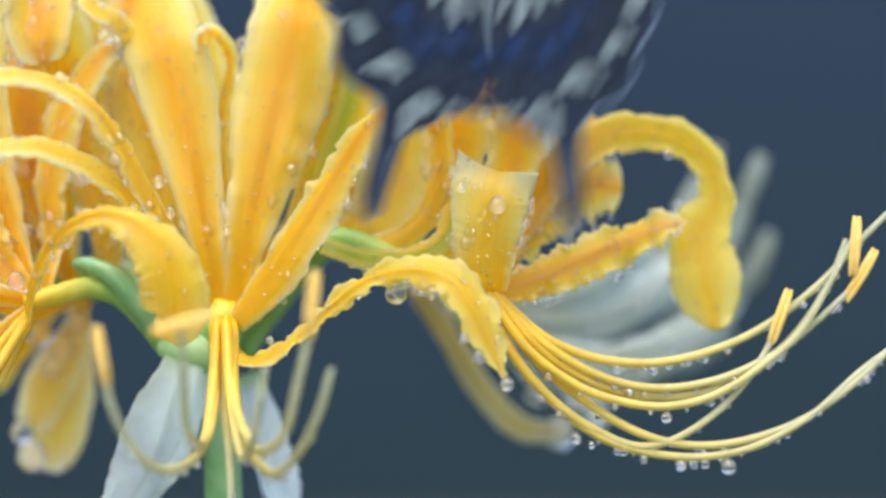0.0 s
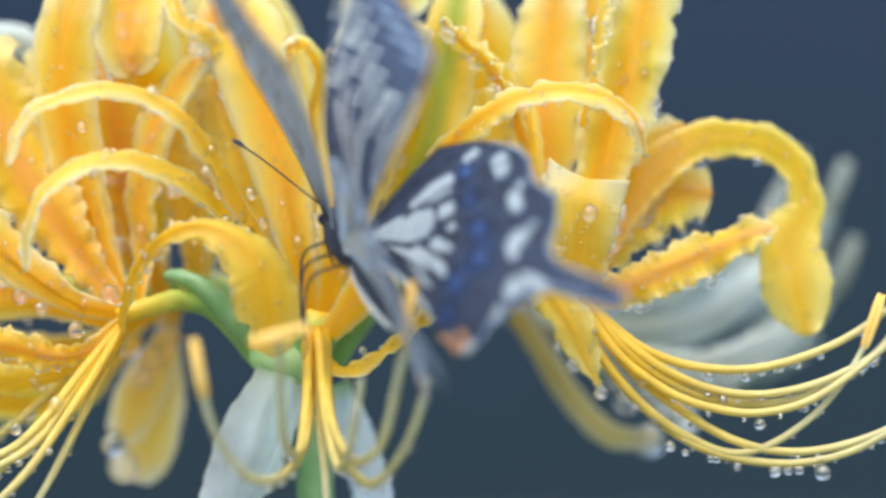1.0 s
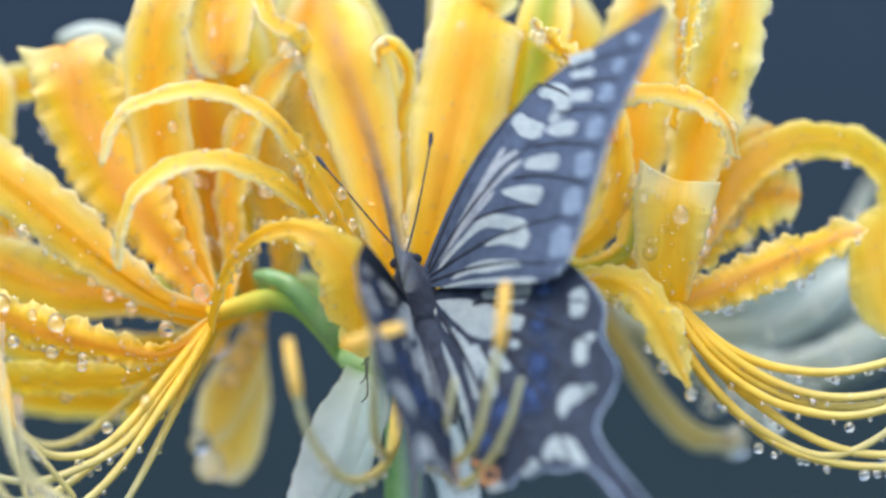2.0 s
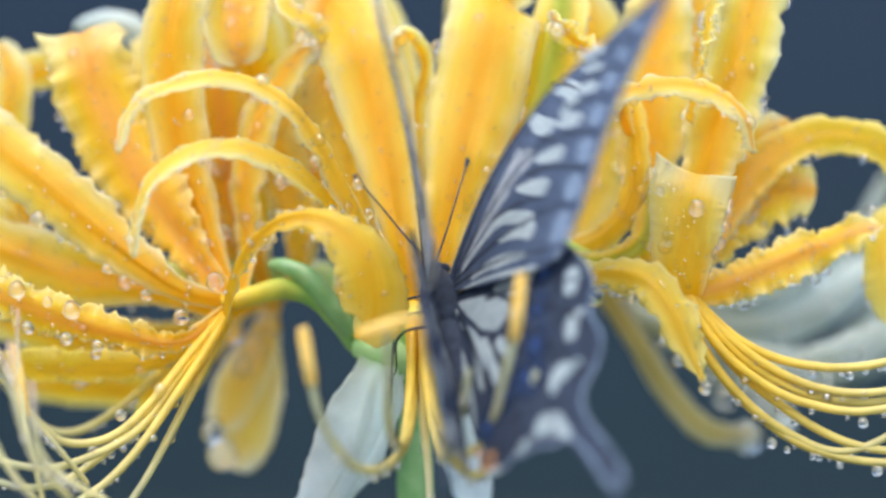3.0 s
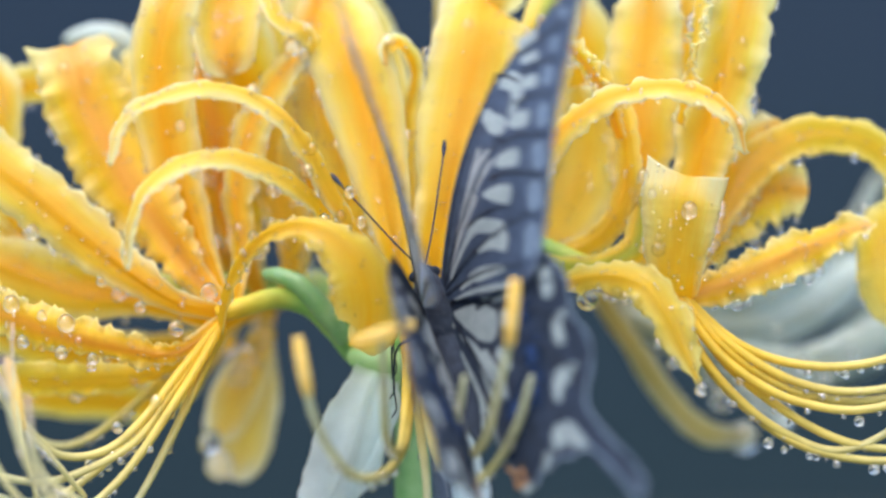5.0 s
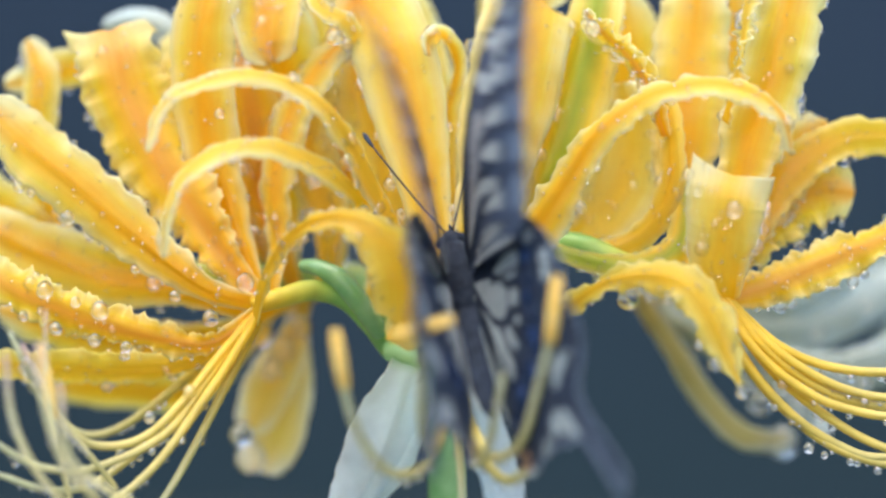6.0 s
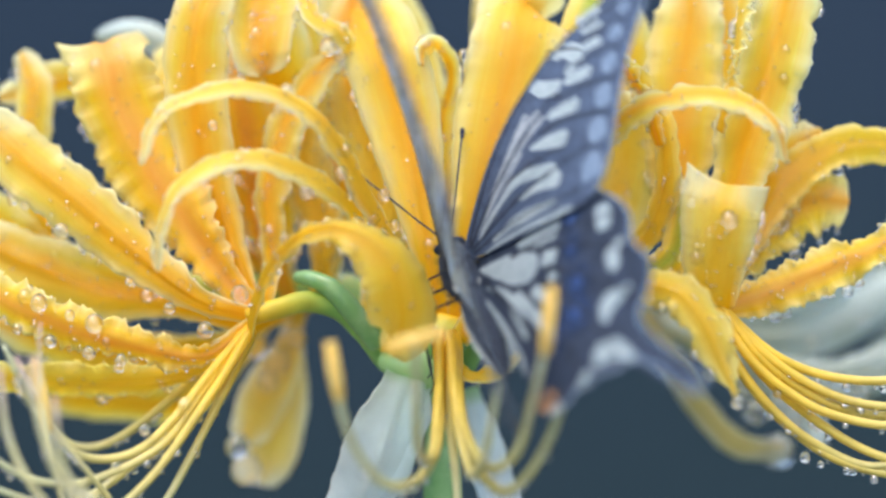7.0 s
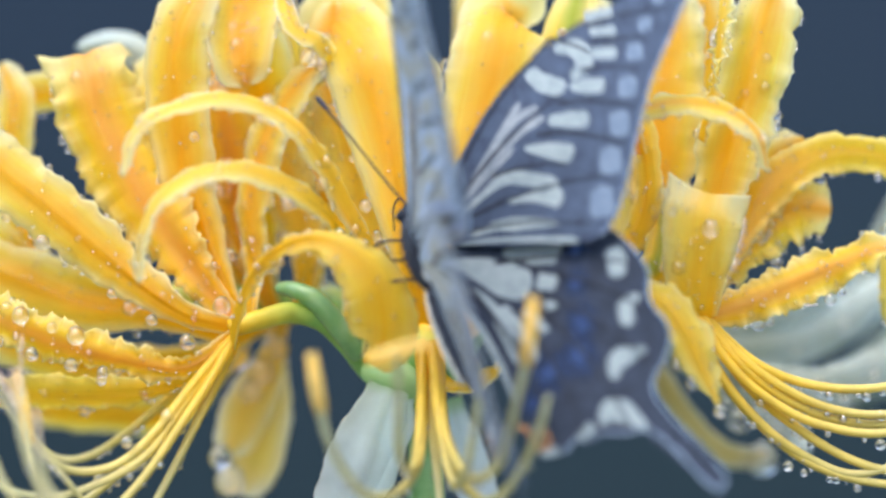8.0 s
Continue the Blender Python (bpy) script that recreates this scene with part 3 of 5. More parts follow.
petal(right, [(32.1, 3, -5.6), (36.9, 5, 3.6), (42.6, 7, 10.8), (49.9, 9, 15.1), (57.1, 10, 15.3), (62.8, 11, 12.0), (64.7, 11, 6.1), (62.3, 10, 0.9), (62.9, 9, -4.9), (64.4, 9, -12.2)], 9.6,
      (25, -12), ruffle=0.7, waves=12, seed=35, n=110, profile=(0.35, 0.5, 0.62, 0.66, 0.6, 0.56, 0.52, 0.46, 0.95, 1.05, 0.7), mat=PETAL_GOLD)
petal(right, [(31.4, 4, -5.6), (37.1, 7, 1.3), (42.1, 9, 6.0), (46.9, 10, 8.0), (51.4, 11, 7.7)], 9.4, (10, 0), ruffle=1.7, waves=7, seed=36, tip=0.6, mat=PETAL_PINK)
petal(right, [(32.6, 4, -5.0), (37.4, 7, 3.5), (41.0, 9, 9.5), (44.0, 10, 14.5), (47.8, 11, 17.2)], 8.0, (-10, 10), ruffle=1.1, waves=6, seed=91, tip=0.6, mat=PETAL)
petal(right, [(32.6, 2, 17.0), (33.8, 0, 23.0), (35.0, 0, 29.0), (35.6, 1, 34.5), (36.0, 3, 40.0)], 4.4, (70, 78), ruffle=1.2, waves=9, seed=93, base=0.7, tip=0.6, mat=PETAL_CREAM)
petal(right, [(24.6, 2, 15.0), (22.6, 0, 20.6), (19.6, -1, 25.4), (16.0, -1, 28.6), (13.8, 0, 31.6)], 2.8, (45, 60), ruffle=0.8, waves=9, seed=92, base=0.7, tip=0.5, mat=PETAL_PINK)
petal(right, [(10.2, 6, 0.2), (16.8, 5, -0.4), (22.5, 4, 2.5), (25.3, 3, 8.3), (25.3, 3, 15.2), (24.1, 4, 19.9), (19.9, 5, 25.8), (13.7, 6, 30.1)], 4.0, (20, 55), ruffle=0.4, waves=8, seed=37, base=0.7, belly=0.4, mat=PETAL_GOLD)
petal(right, [(10.0, 8, -0.2), (15.4, 10, 2.5), (19.4, 11, 8.4), (20.6, 11, 15.5), (19.4, 11, 22.7)], 11.5, (0, 10), ruffle=0.2, waves=4, seed=38, mat=PETAL_CREAM, base=0.35, belly=0.55, cup=-0.12)
petal(right, [(9.6, 4, -0.4), (15.8, 1, -2.2), (22.2, 0, -2.4), (26.5, 0, 0.2), (27.8, 2, 5.5), (27.5, 4, 10.6)], 5.2, (30, 20), ruffle=0.3, waves=4, seed=39, base=0.5, mat=PETAL_GREEN)
for i, (pts, tip_a) in enumerate((
        ([(30.9, -2, -4.8), (35.0, -2, -9.0), (40.0, -2, -13.1), (46.2, -1, -15.6), (53.8, -1, -16.2), (61.4, -1, -14.7), (69.1, -1, -11.5), (76.7, -1, -5.9), (83.5, -1, 1.3), (88.9, -1, 6.6)], None),
        ([(31.2, -2, -5.2), (36.1, -3, -10.8), (42.1, -3, -15.5), (48.7, -2, -18.6), (55.9, -2, -19.5), (63.9, -2, -18.1), (71.1, -2, -14.8), (76.5, -2, -10.5), (82.5, -2, -4.8)], ((80.3, -2, -7.8), (84.5, -2, -0.8))),
        ([(30.9, -3, -5.5), (36.7, -4, -13.8), (43.5, -4, -19.1), (49.7, -3, -21.3), (55.8, -3, -21.9), (62.6, -3, -20.3), (69.4, -3, -16.1), (74.7, -3, -11.2), (80.0, -3, -1.7), (81.7, -3, 2.0)], ((81.1, -3, -4.5), (81.7, -3, 3.7))),
        ([(30.9, -2, -5.5), (34.9, -3, -14.6), (41.0, -3, -21.4), (47.2, -2, -25.7), (52.5, -2, -27.6), (57.8, -2, -26.2), (63.9, -2, -21.7), (68.5, -2, -16.2), (71.5, -2, -10.9)], ((70.2, -2, -13.5), (72.7, -2, -6.2))),
        ([(31.1, -3, -5.5), (38.3, -3, -15.8), (46.1, -2, -22.3), (53.7, -2, -26.1), (61.3, -2, -27.3), (68.9, -2, -26.2), (75.7, -2, -23.4), (82.5, -2, -18.1), (89.4, -2, -10.9)], None),
        ([(30.7, -2, -5.5), (33.9, -2, -13.1), (39.2, -2, -20.0), (46.1, -2, -25.7), (52.9, -2, -28.3), (60.5, -2, -29.0), (68.1, -2, -27.4), (75.7, -2, -23.2), (82.5, -2, -17.3), (89.4, -2, -12.4)], None),
        ([(31.4, -3, -5.4), (37.6, -3, -13.1), (45.3, -2, -18.5), (52.3, -1, -20.8), (59.2, -1, -20.8), (65.3, -1, -18.7), (72.9, -1, -13.2), (78.2, -1, -5.6), (80.5, -1, 0.5)], None))):
    filament(right, pts, 0.72, 0.40, tip_a, seed=40 + i)

# florets on the far side of the umbel
back_right = floret([(-2.5, 14, -16.5), (1.5, 16, -10.5), (6.5, 18, -3.6), (10.0, 22, 0.0), (16.0, 30, -0.5), (23.0, 37, -4.0), (25.2, 38, -7.6)], 1.4, 2.0, "pale floret on the far side of the umbel")
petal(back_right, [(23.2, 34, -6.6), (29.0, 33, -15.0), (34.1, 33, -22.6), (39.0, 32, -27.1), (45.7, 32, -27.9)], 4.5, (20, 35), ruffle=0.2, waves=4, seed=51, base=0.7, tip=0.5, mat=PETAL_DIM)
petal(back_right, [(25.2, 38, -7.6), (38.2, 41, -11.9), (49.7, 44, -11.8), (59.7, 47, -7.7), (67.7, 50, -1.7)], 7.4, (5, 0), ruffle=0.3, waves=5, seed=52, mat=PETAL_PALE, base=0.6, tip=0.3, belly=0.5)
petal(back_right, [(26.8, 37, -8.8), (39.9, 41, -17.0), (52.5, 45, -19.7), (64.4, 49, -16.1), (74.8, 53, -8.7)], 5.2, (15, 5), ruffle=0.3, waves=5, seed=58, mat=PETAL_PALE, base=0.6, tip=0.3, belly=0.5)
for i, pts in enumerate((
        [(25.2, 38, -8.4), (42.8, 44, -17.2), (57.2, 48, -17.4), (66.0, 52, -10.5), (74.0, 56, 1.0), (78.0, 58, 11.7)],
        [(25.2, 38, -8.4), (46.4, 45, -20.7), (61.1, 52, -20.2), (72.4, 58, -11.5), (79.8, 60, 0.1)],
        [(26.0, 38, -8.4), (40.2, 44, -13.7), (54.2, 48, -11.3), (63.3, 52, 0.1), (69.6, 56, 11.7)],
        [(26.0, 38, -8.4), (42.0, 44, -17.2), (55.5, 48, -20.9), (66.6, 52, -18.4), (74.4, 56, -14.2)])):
    petal(back_right, pts, 3.6, (5, 0), ruffle=0.2, waves=4, seed=53 + i, mat=PETAL_SHADED_GREY, base=0.9, tip=0.45, belly=0.4)
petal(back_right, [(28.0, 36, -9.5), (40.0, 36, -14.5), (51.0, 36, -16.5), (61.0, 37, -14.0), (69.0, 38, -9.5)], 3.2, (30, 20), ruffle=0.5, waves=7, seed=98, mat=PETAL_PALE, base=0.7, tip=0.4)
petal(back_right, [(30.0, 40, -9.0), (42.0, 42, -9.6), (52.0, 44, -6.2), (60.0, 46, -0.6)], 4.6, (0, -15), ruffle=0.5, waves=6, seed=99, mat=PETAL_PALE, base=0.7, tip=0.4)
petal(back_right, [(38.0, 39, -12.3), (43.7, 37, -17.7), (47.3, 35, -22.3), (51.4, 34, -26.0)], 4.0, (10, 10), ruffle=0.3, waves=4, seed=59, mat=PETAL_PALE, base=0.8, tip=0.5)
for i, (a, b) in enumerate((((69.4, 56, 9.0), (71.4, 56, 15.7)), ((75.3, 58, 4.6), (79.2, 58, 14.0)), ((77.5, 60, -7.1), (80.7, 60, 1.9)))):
    anther(back_right, a, b, 1.3).data.materials[0] = PETAL_SHADED_GREY

back_left = floret([(-6.7, 14, -15.8), (-12.6, 24, -8.1), (-19.4, 28, -4.9), (-26.5, 30, -7.4)], 1.9, 1.8, "floret on the far left side of the umbel, petals hanging")
petal(back_left, [(-26.1, 30, -8.2), (-27.0, 30, -14.9), (-28.2, 30, -21.5), (-29.6, 30, -28.2), (-32.0, 29, -32.9)], 8.6, (10, -10), ruffle=0.3, waves=3, seed=61, tip=0.6, mat=PETAL_SOFT)
petal(back_left, [(-25.1, 27, -8.2), (-27.2, 27, -14.4), (-30.0, 27, -20.5), (-32.9, 27, -27.2)], 7.4, (0, 10), ruffle=0.3, waves=3, seed=62, mat=PETAL_SOFT)
petal(back_left, [(-28.6, 30, -8.2), (-40.5, 32, -20.8), (-53.2, 33, -21.7), (-65.9, 34, -20.9)], 6.5, (20, 20), ruffle=0.5, waves=4, seed=63)
petal(back_left, [(-27.6, 28, -8.2), (-29.0, 24, 9.1), (-27.7, 18, 21.0), (-29.0, 14, 30.3), (-30.4, 12, 37.3)], 12.0, (0, 0), ruffle=0.5, waves=4, seed=64)
petal(back_left, [(-21.7, 26, -6.5), (-19.8, 20, 9.0), (-19.1, 16, 19.3), (-17.8, 14, 27.9), (-17.0, 14, 36.7)], 10.0, (0, 10), ruffle=0.4, waves=4, seed=65)
petal(back_left, [(-25.8, 26, -7.3), (-39.2, 20, 9.8), (-47.8, 18, 21.8), (-57.0, 20, 24.4), (-67.9, 22, 22.1)], 6.0, (30, 20), ruffle=0.4, waves=4, seed=66)
petal(back_left, [(-17.2, 2, 0.8), (-15.7, -5, 5.0), (-18.8, -10, 8.6), (-23.1, -13, 11.1), (-28.1, -15, 12.6), (-33.8, -16, 11.6), (-38.1, -17, 8.1), (-40.2, -17, 3.0), (-40.6, -17, -2.1)], 4.8,
      (-48, -62), ruffle=0.35, waves=8, seed=67, base=0.5, belly=0.45, n=96, mat=PETAL_CREAM)
petal(back_left, [(-27.4, 17, 44.0), (-28.6, 13, 38.0), (-29.4, 9, 33.0), (-29.3, 7, 28.0), (-28.9, 8, 24.6)], 9.8, (0, 6), ruffle=0.25, waves=4, seed=68, base=0.9, tip=0.3, belly=0.5, cup=-0.22, mat=PETAL)
petal(back_left, [(-27.0, 24, -7.0), (-32.5, 22, 4.0), (-37.0, 20, 14.0), (-40.5, 19, 23.0), (-42.0, 20, 30.0)], 10.5, (0, -8), ruffle=0.8, waves=7, seed=94, tip=0.6, mat=PETAL_PINK)
petal(back_left, [(-26.0, 22, -7.0), (-30.0, 19, 4.0), (-31.6, 17, 14.0), (-33.2, 16, 23.0), (-33.8, 17, 31.0)], 9.0, (10, 0), ruffle=0.6, waves=6, seed=95, tip=0.5, mat=PETAL_PINK)
petal(back_left, [(-22.0, 18, -6.0), (-21.0, 15, 3.0), (-23.4, 13, 11.0), (-24.2, 12, 18.0), (-22.4, 13, 25.0)], 8.0, (-10, 20), ruffle=0.7, waves=7, seed=96, tip=0.5, mat=PETAL_CREAM)
petal(back_left, [(-15.0, 16, -8.0), (-13.0, 14, 2.0), (-13.6, 13, 11.0), (-16.0, 13, 19.0), (-17.6, 14, 26.0)], 8.5, (0, 0), ruffle=0.5, waves=6, seed=97, tip=0.5, mat=PETAL_CREAM)
petal(back_left, [(-23.6, 10, 40.0), (-23.4, 6, 35.5), (-22.0, 4, 32.0), (-18.8, 5, 30.6), (-17.4, 8, 28.2), (-19.6, 10, 25.0), (-22.4, 11, 21.0)], 3.6, (30, 60), ruffle=0.35, waves=6, seed=90, base=0.7, tip=0.4, mat=PETAL_CREAM)

# florets behind, seen over and between the others
rear = floret([(-5.1, 14, -15.8), (-3.6, 22, -9.7), (-2.8, 26, -3.2)], 1.9, 1.9, "floret at the back of the umbel, seen between the others")
petal(rear, [(-3.2, 26, -4.9), (-6.9, 26, 11.6), (-10.2, 26, 26.4), (-13.5, 26, 36.3), (-15.2, 28, 43.1)], 11.0, (10, 0), ruffle=0.5, waves=4, seed=71)
petal(rear, [(-2.4, 26, -4.9), (1.3, 28, 11.7), (3.8, 28, 26.6), (3.0, 28, 38.1), (1.3, 30, 44.2)], 9.0, (0, 20), ruffle=0.5, waves=4, seed=72)
petal(rear, [(-2.0, 26, -4.9), (9.5, 24, 5.0), (17.6, 22, 15.5), (20.7, 20, 27.6), (18.3, 20, 38.1)], 10.0, (0, 0), ruffle=0.5, waves=4, seed=73)
petal(rear, [(-2.0, 26, -4.9), (16.1, 26, 8.3), (30.1, 26, 19.8), (35.9, 26, 31.4), (35.1, 26, 41.2)], 10.5, (0, 0), ruffle=0.5, waves=4, seed=74)
petal(rear, [(-3.6, 26, -4.9), (-11.9, 26, 5.0), (-20.1, 26, 14.1), (-25.0, 26, 26.4), (-27.5, 26, 39.6)], 11.0, (0, 0), ruffle=0.5, waves=4, seed=75)
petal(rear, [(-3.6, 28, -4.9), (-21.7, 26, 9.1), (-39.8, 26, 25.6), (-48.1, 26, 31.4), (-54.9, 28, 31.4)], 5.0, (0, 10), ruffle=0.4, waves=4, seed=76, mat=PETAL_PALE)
petal(back_left, [(-27.3, 24, -8.5), (-37.0, 22, -12.9), (-47.3, 20, -14.5), (-57.0, 20, -12.9), (-68.7, 22, -9.7)], 7.5, (10, 10), ruffle=0.6, waves=5, seed=69)
far_left = floret([(-7.5, 16, -15.9), (-18.3, 24, -6.5), (-37.2, 24, -4.8), (-54.0, 22, -6.4)], 1.8, 1.8, "floret at the far left of the umbel")
petal(far_left, [(-54.0, 22, -6.4), (-60.2, 20, 3.3), (-63.1, 18, 13.0), (-62.3, 18, 22.6), (-64.3, 20, 28.4)], 6.0, (10, 10), ruffle=0.5, waves=4, seed=81)
petal(far_left, [(-54.0, 22, -6.4), (-61.8, 20, 0.1), (-67.9, 18, 4.9), (-74.4, 18, 11.4)], 7.0, (10, 10), ruffle=0.5, waves=4, seed=82)


# ---- rain drops ----
def drop_mesh(name, sag, mat):
    verts, faces, n, k = [], [], 12, 18
    for i in range(n + 1):
        a = math.pi * i / n
        for q in range(k):
            b = 2 * math.pi * q / k
            z = math.cos(a)
            verts.append((math.sin(a) * math.cos(b) * (1 - 0.10 * sag * z), math.sin(a) * math.sin(b) * (1 - 0.10 * sag * z), z * (1 + 0.08 * sag)))
    for i in range(n):
        for q in range(k):
            a, b = i * k + q, i * k + (q + 1) % k
            faces.append((a, a + k, b + k, b))
    me = bpy.data.meshes.new(name)
    me.from_pydata(verts, [], faces)
    bm = bmesh.new()
    bm.from_mesh(me)
    bmesh.ops.remove_doubles(bm, verts=bm.verts, dist=1e-5)
    bm.to_mesh(me)
    bm.free()
    me.polygons.foreach_set("use_smooth", [True] * len(me.polygons))
    me.materials.append(mat)
    return me


DROP = drop_mesh("rain_drop", 1.0, WATER)
DROP_FLAT = drop_mesh("rain_drop_on_skin", 1.0, WATER_FILM)


def drop(p, r, on="petal", mesh=None):
    ob = new("rain_drop", mesh or DROP)
    ob.location = (p[0] * MM, p[1] * MM, p[2] * MM)
    ob.scale = (r * MM, r * MM, r * MM)
    tagged(ob, "clear round rain drop clinging to a yellow " + on, "water drop", "rain drops on the lily")
    return ob


def scatter_drops():
    rng = np.random.RandomState(12)
    fine_v, fine_f, bead_v, bead_f = [], [], [], []
    base = [v.co.copy() for v in DROP.vertices]
    base_f = [tuple(p.vertices) for p in DROP.polygons]
    singles = 0
    for ob in [o for o in scene.objects if o.name.split(".")[0] in ("petal", "filament")]:
        me = ob.data
        kind = ob.name.split(".")[0]
        co = np.zeros(len(me.vertices) * 3)
        me.vertices.foreach_get("co", co)
        co = co.reshape(-1, 3) / MM
        nor = np.array([v.normal[:] for v in me.vertices])
        if co[:, 1].mean() > 22:
            continue
        if kind == "petal":
            row, half = 15, len(co) // 2
            big, middle, small = 5, 11, 62
            for k in range(big + middle + small):
                i = rng.randint(8, half // row - 1)
                margin = rng.rand() < (0.75 if k < big else 0.45)
                j = rng.choice((0, 14)) if margin else rng.randint(2, 13)
                v = i * row + j
                n = nor[v] if nor[v][1] < 0.2 else -nor[v]
                sunk = 0.3
                if margin and co[v, 2] > co[i * row + 14 - j, 2] and rng.rand() < 0.6:
                    v = i * row + 14 - j
                    n, sunk = np.array([0, -0.5, -0.8]), 0.75
                r = rng.uniform(0.5, 1.0) if k < big else rng.uniform(0.36, 0.62) if k < big + middle else rng.uniform(0.13, 0.30)
                p = co[v] + n * r * sunk + np.array([0, -0.1, 0])
                if k < big and singles < 200:
                    drop(p, r, mesh=DROP_FLAT)
                    singles += 1
                elif k < big + middle:
                    o = len(bead_v)
                    bead_v += [(p[0] + b[0] * r, p[1] + b[1] * r, p[2] + b[2] * r) for b in base]
                    bead_f += [tuple(o + q for q in f) for f in base_f]
                else:
                    o = len(fine_v)
                    fine_v += [(p[0] + b[0] * r, p[1] + b[1] * r, p[2] + b[2] * r) for b in base]
                    fine_f += [tuple(o + q for q in f) for f in base_f]
        else:
            n_rings = len(co) // 10
            for k in range(18):
                i = rng.randint(12, n_rings - 4)
                ring = co[i * 10:(i + 1) * 10]
                c = ring.mean(0)
                rad = np.linalg.norm(ring - c, axis=1).max()
                r = rng.uniform(0.34, 0.66) if k < 5 else rng.uniform(0.18, 0.38)
                p = c + np.array([rng.uniform(-0.2, 0.2), -0.15, -(rad + r * 0.7)])
                if k < 3 and singles < 260:
                    drop(p, r, "filament")
                    singles += 1
                else:
                    o = len(fine_v)
                    fine_v += [(p[0] + b[0] * r, p[1] + b[1] * r, p[2] + b[2] * r) for b in base]
                    fine_f += [tuple(o + q for q in f) for f in base_f]
    tagged(mesh_object("small_droplets", bead_v, bead_f, WATER_FILM), "small clear beads of rain on the petals", "water drops", kind="stuff")
    tagged(mesh_object("fine_droplets", fine_v, fine_f, WATER_FINE), "fine beads of rain on the petals and filaments", "water drops", kind="stuff")


def large_drops():
    """The drops that stand out one by one: centre and radius in millimetres."""
    for x, y, z, r in [
            (-57.6, -4, -6.5, 1.15),
            (-50.0, -6, -9.1, 1.2),
            (-53.5, -4, -8.1, .7),
            (-56.1, -4, -11.6, .9),
            (-50.8, -5, -13.0, .9),
            (-46.6, -5, -13.9, .8),
            (-46.8, -5, -15.0, .7),
            (-31.1, -4, -5.2, 1.2),
            (-40.7, -1, -7.2, .8),
            (-35.7, -3, -10.0, 1.1),
            (-20.1, 5, 28.2, 1.2),
            (-15.4, -8, 4.2, .9),
            (-12.0, -8, 7.9, .8),
            (-10.6, -5, 4.0, .75),
            (-35.3, 2, 17.4, .7),
            (-46.2, 0, -3.7, .6),
            (-55.5, 1, 3.1, 1.0),]:
        drop((x, y, z), r)
    for x, y, z, r in [
            (64.5, -2, -30.2, 1.05),
            (58.0, -2, -30.0, .8),
            (59.8, -2, -29.9, .6),
            (61.3, -2, -29.8, .65),
            (43.8, -2, -26.4, .75),
            (45.9, -2, -27.3, .5),
            (50.2, -2, -28.2, .6),
            (55.9, -3, -23.5, .75),
            (56.1, -2, -19.7, .7),
            (72.5, -2, -25.9, .5),
            (69.6, -2, -27.0, .5),
            (66.7, -2, -27.9, .5),
            (64.1, -2, -28.4, .7),
            (60.3, -2, -28.0, .6),
            (56.5, -1, -16.6, .55),
            (59.0, -1, -16.1, .6),
            (61.4, -1, -15.7, .55),
            (64.5, -1, -14.5, .5),
            (62.0, -3, -21.5, .5),
            (63.9, -2, -18.9, .5),
            (70.0, -1, -11.4, .5),
            (-37.9, -7, -19.5, .9),
            (-42.9, -9, -22.8, .8),]:
        drop((x, y, z), r, "filament")
    for x, y, z, r in [
            (33.6, -14, -18.4, .9),
            (41.3, 3, 24.2, .8),
            (32.4, -13, 4.9, 1.1),
            (27.7, -12, 7.1, .6),
            (-6.9, 5, 28.5, 1.3),
            (-32.6, 26, -30.8, 2.2),
            (-33.8, 25, -27.4, 1.7),
            (-31.5, 25, -13.0, 1.8),
            (-28.2, 25, -15.1, 2.0),
            (-25.8, 25, -11.8, 1.7),
            (-29.5, 25, -18.0, 1.6),
            (44.5, 31, -28.1, 2.4),
            (41.2, 31, -22.3, 1.8),
            (46.9, 32, -23.0, 1.9),
            (50.1, 31, -25.9, 1.7),
            (44.8, 33, -20.0, 1.5),
            (39.5, 30, -19.0, 1.3),
            (42.5, 31, -17.2, 1.1),
            (48.5, 33, -18.6, 1.0),
            (53.5, 33, -17.9, 1.2),
            (57.0, 34, -19.6, 1.0),
            (61.5, 35, -16.3, 0.9),
            (50.5, 38, -12.6, 0.9),
            (58.4, 42, -9.0, 0.9),
            (19.3, -8, -6.6, 1.5),
            (14.5, -2, 29.0, 1.0),
            (17.7, 0, 25.7, .9),
            (2.7, -9, -12.9, .5),
            (-7.7, -24, -28.5, .8),
            (-9.2, -24, -29.2, .6),
            (-3.4, 0, 1.7, .5),
            (-3.5, 0, 4.0, .4),]:
        drop((x, y, z), r)


scatter_drops()
large_drops()


# ---- the butterfly ----
FORE_HINGE, HIND_HINGE = (1.6, 3.0, 1.2), (1.6, -0.5, 1.0)


def fore_margin():
    return [(43.6, 18.8), (43.2, 16.0), (38.5, 10.6), (33.8, 5.6), (28.4, -2.0), (24.2, -8.2), (21.5, -11.0), (18.5, -11.7)]


def hind_margin():
    return [(15, 0.8), (19.6, -4.0), (22.3, -8.8), (23.4, -13.2), (22.2, -17.4), (23.0, -21.4), (21.4, -24.6), (18.6, -27.4), (18.7, -31.0), (21.6, -38.6), (22.2, -42.0),
            (20.2, -42.6), (17.8, -36.4), (15.8, -32.8), (12.6, -32.0), (10.6, -31.0), (8.6, -31.2), (7.2, -30.4), (5.4, -31.2), (3.8, -29.5), (1.8, -23.3)]


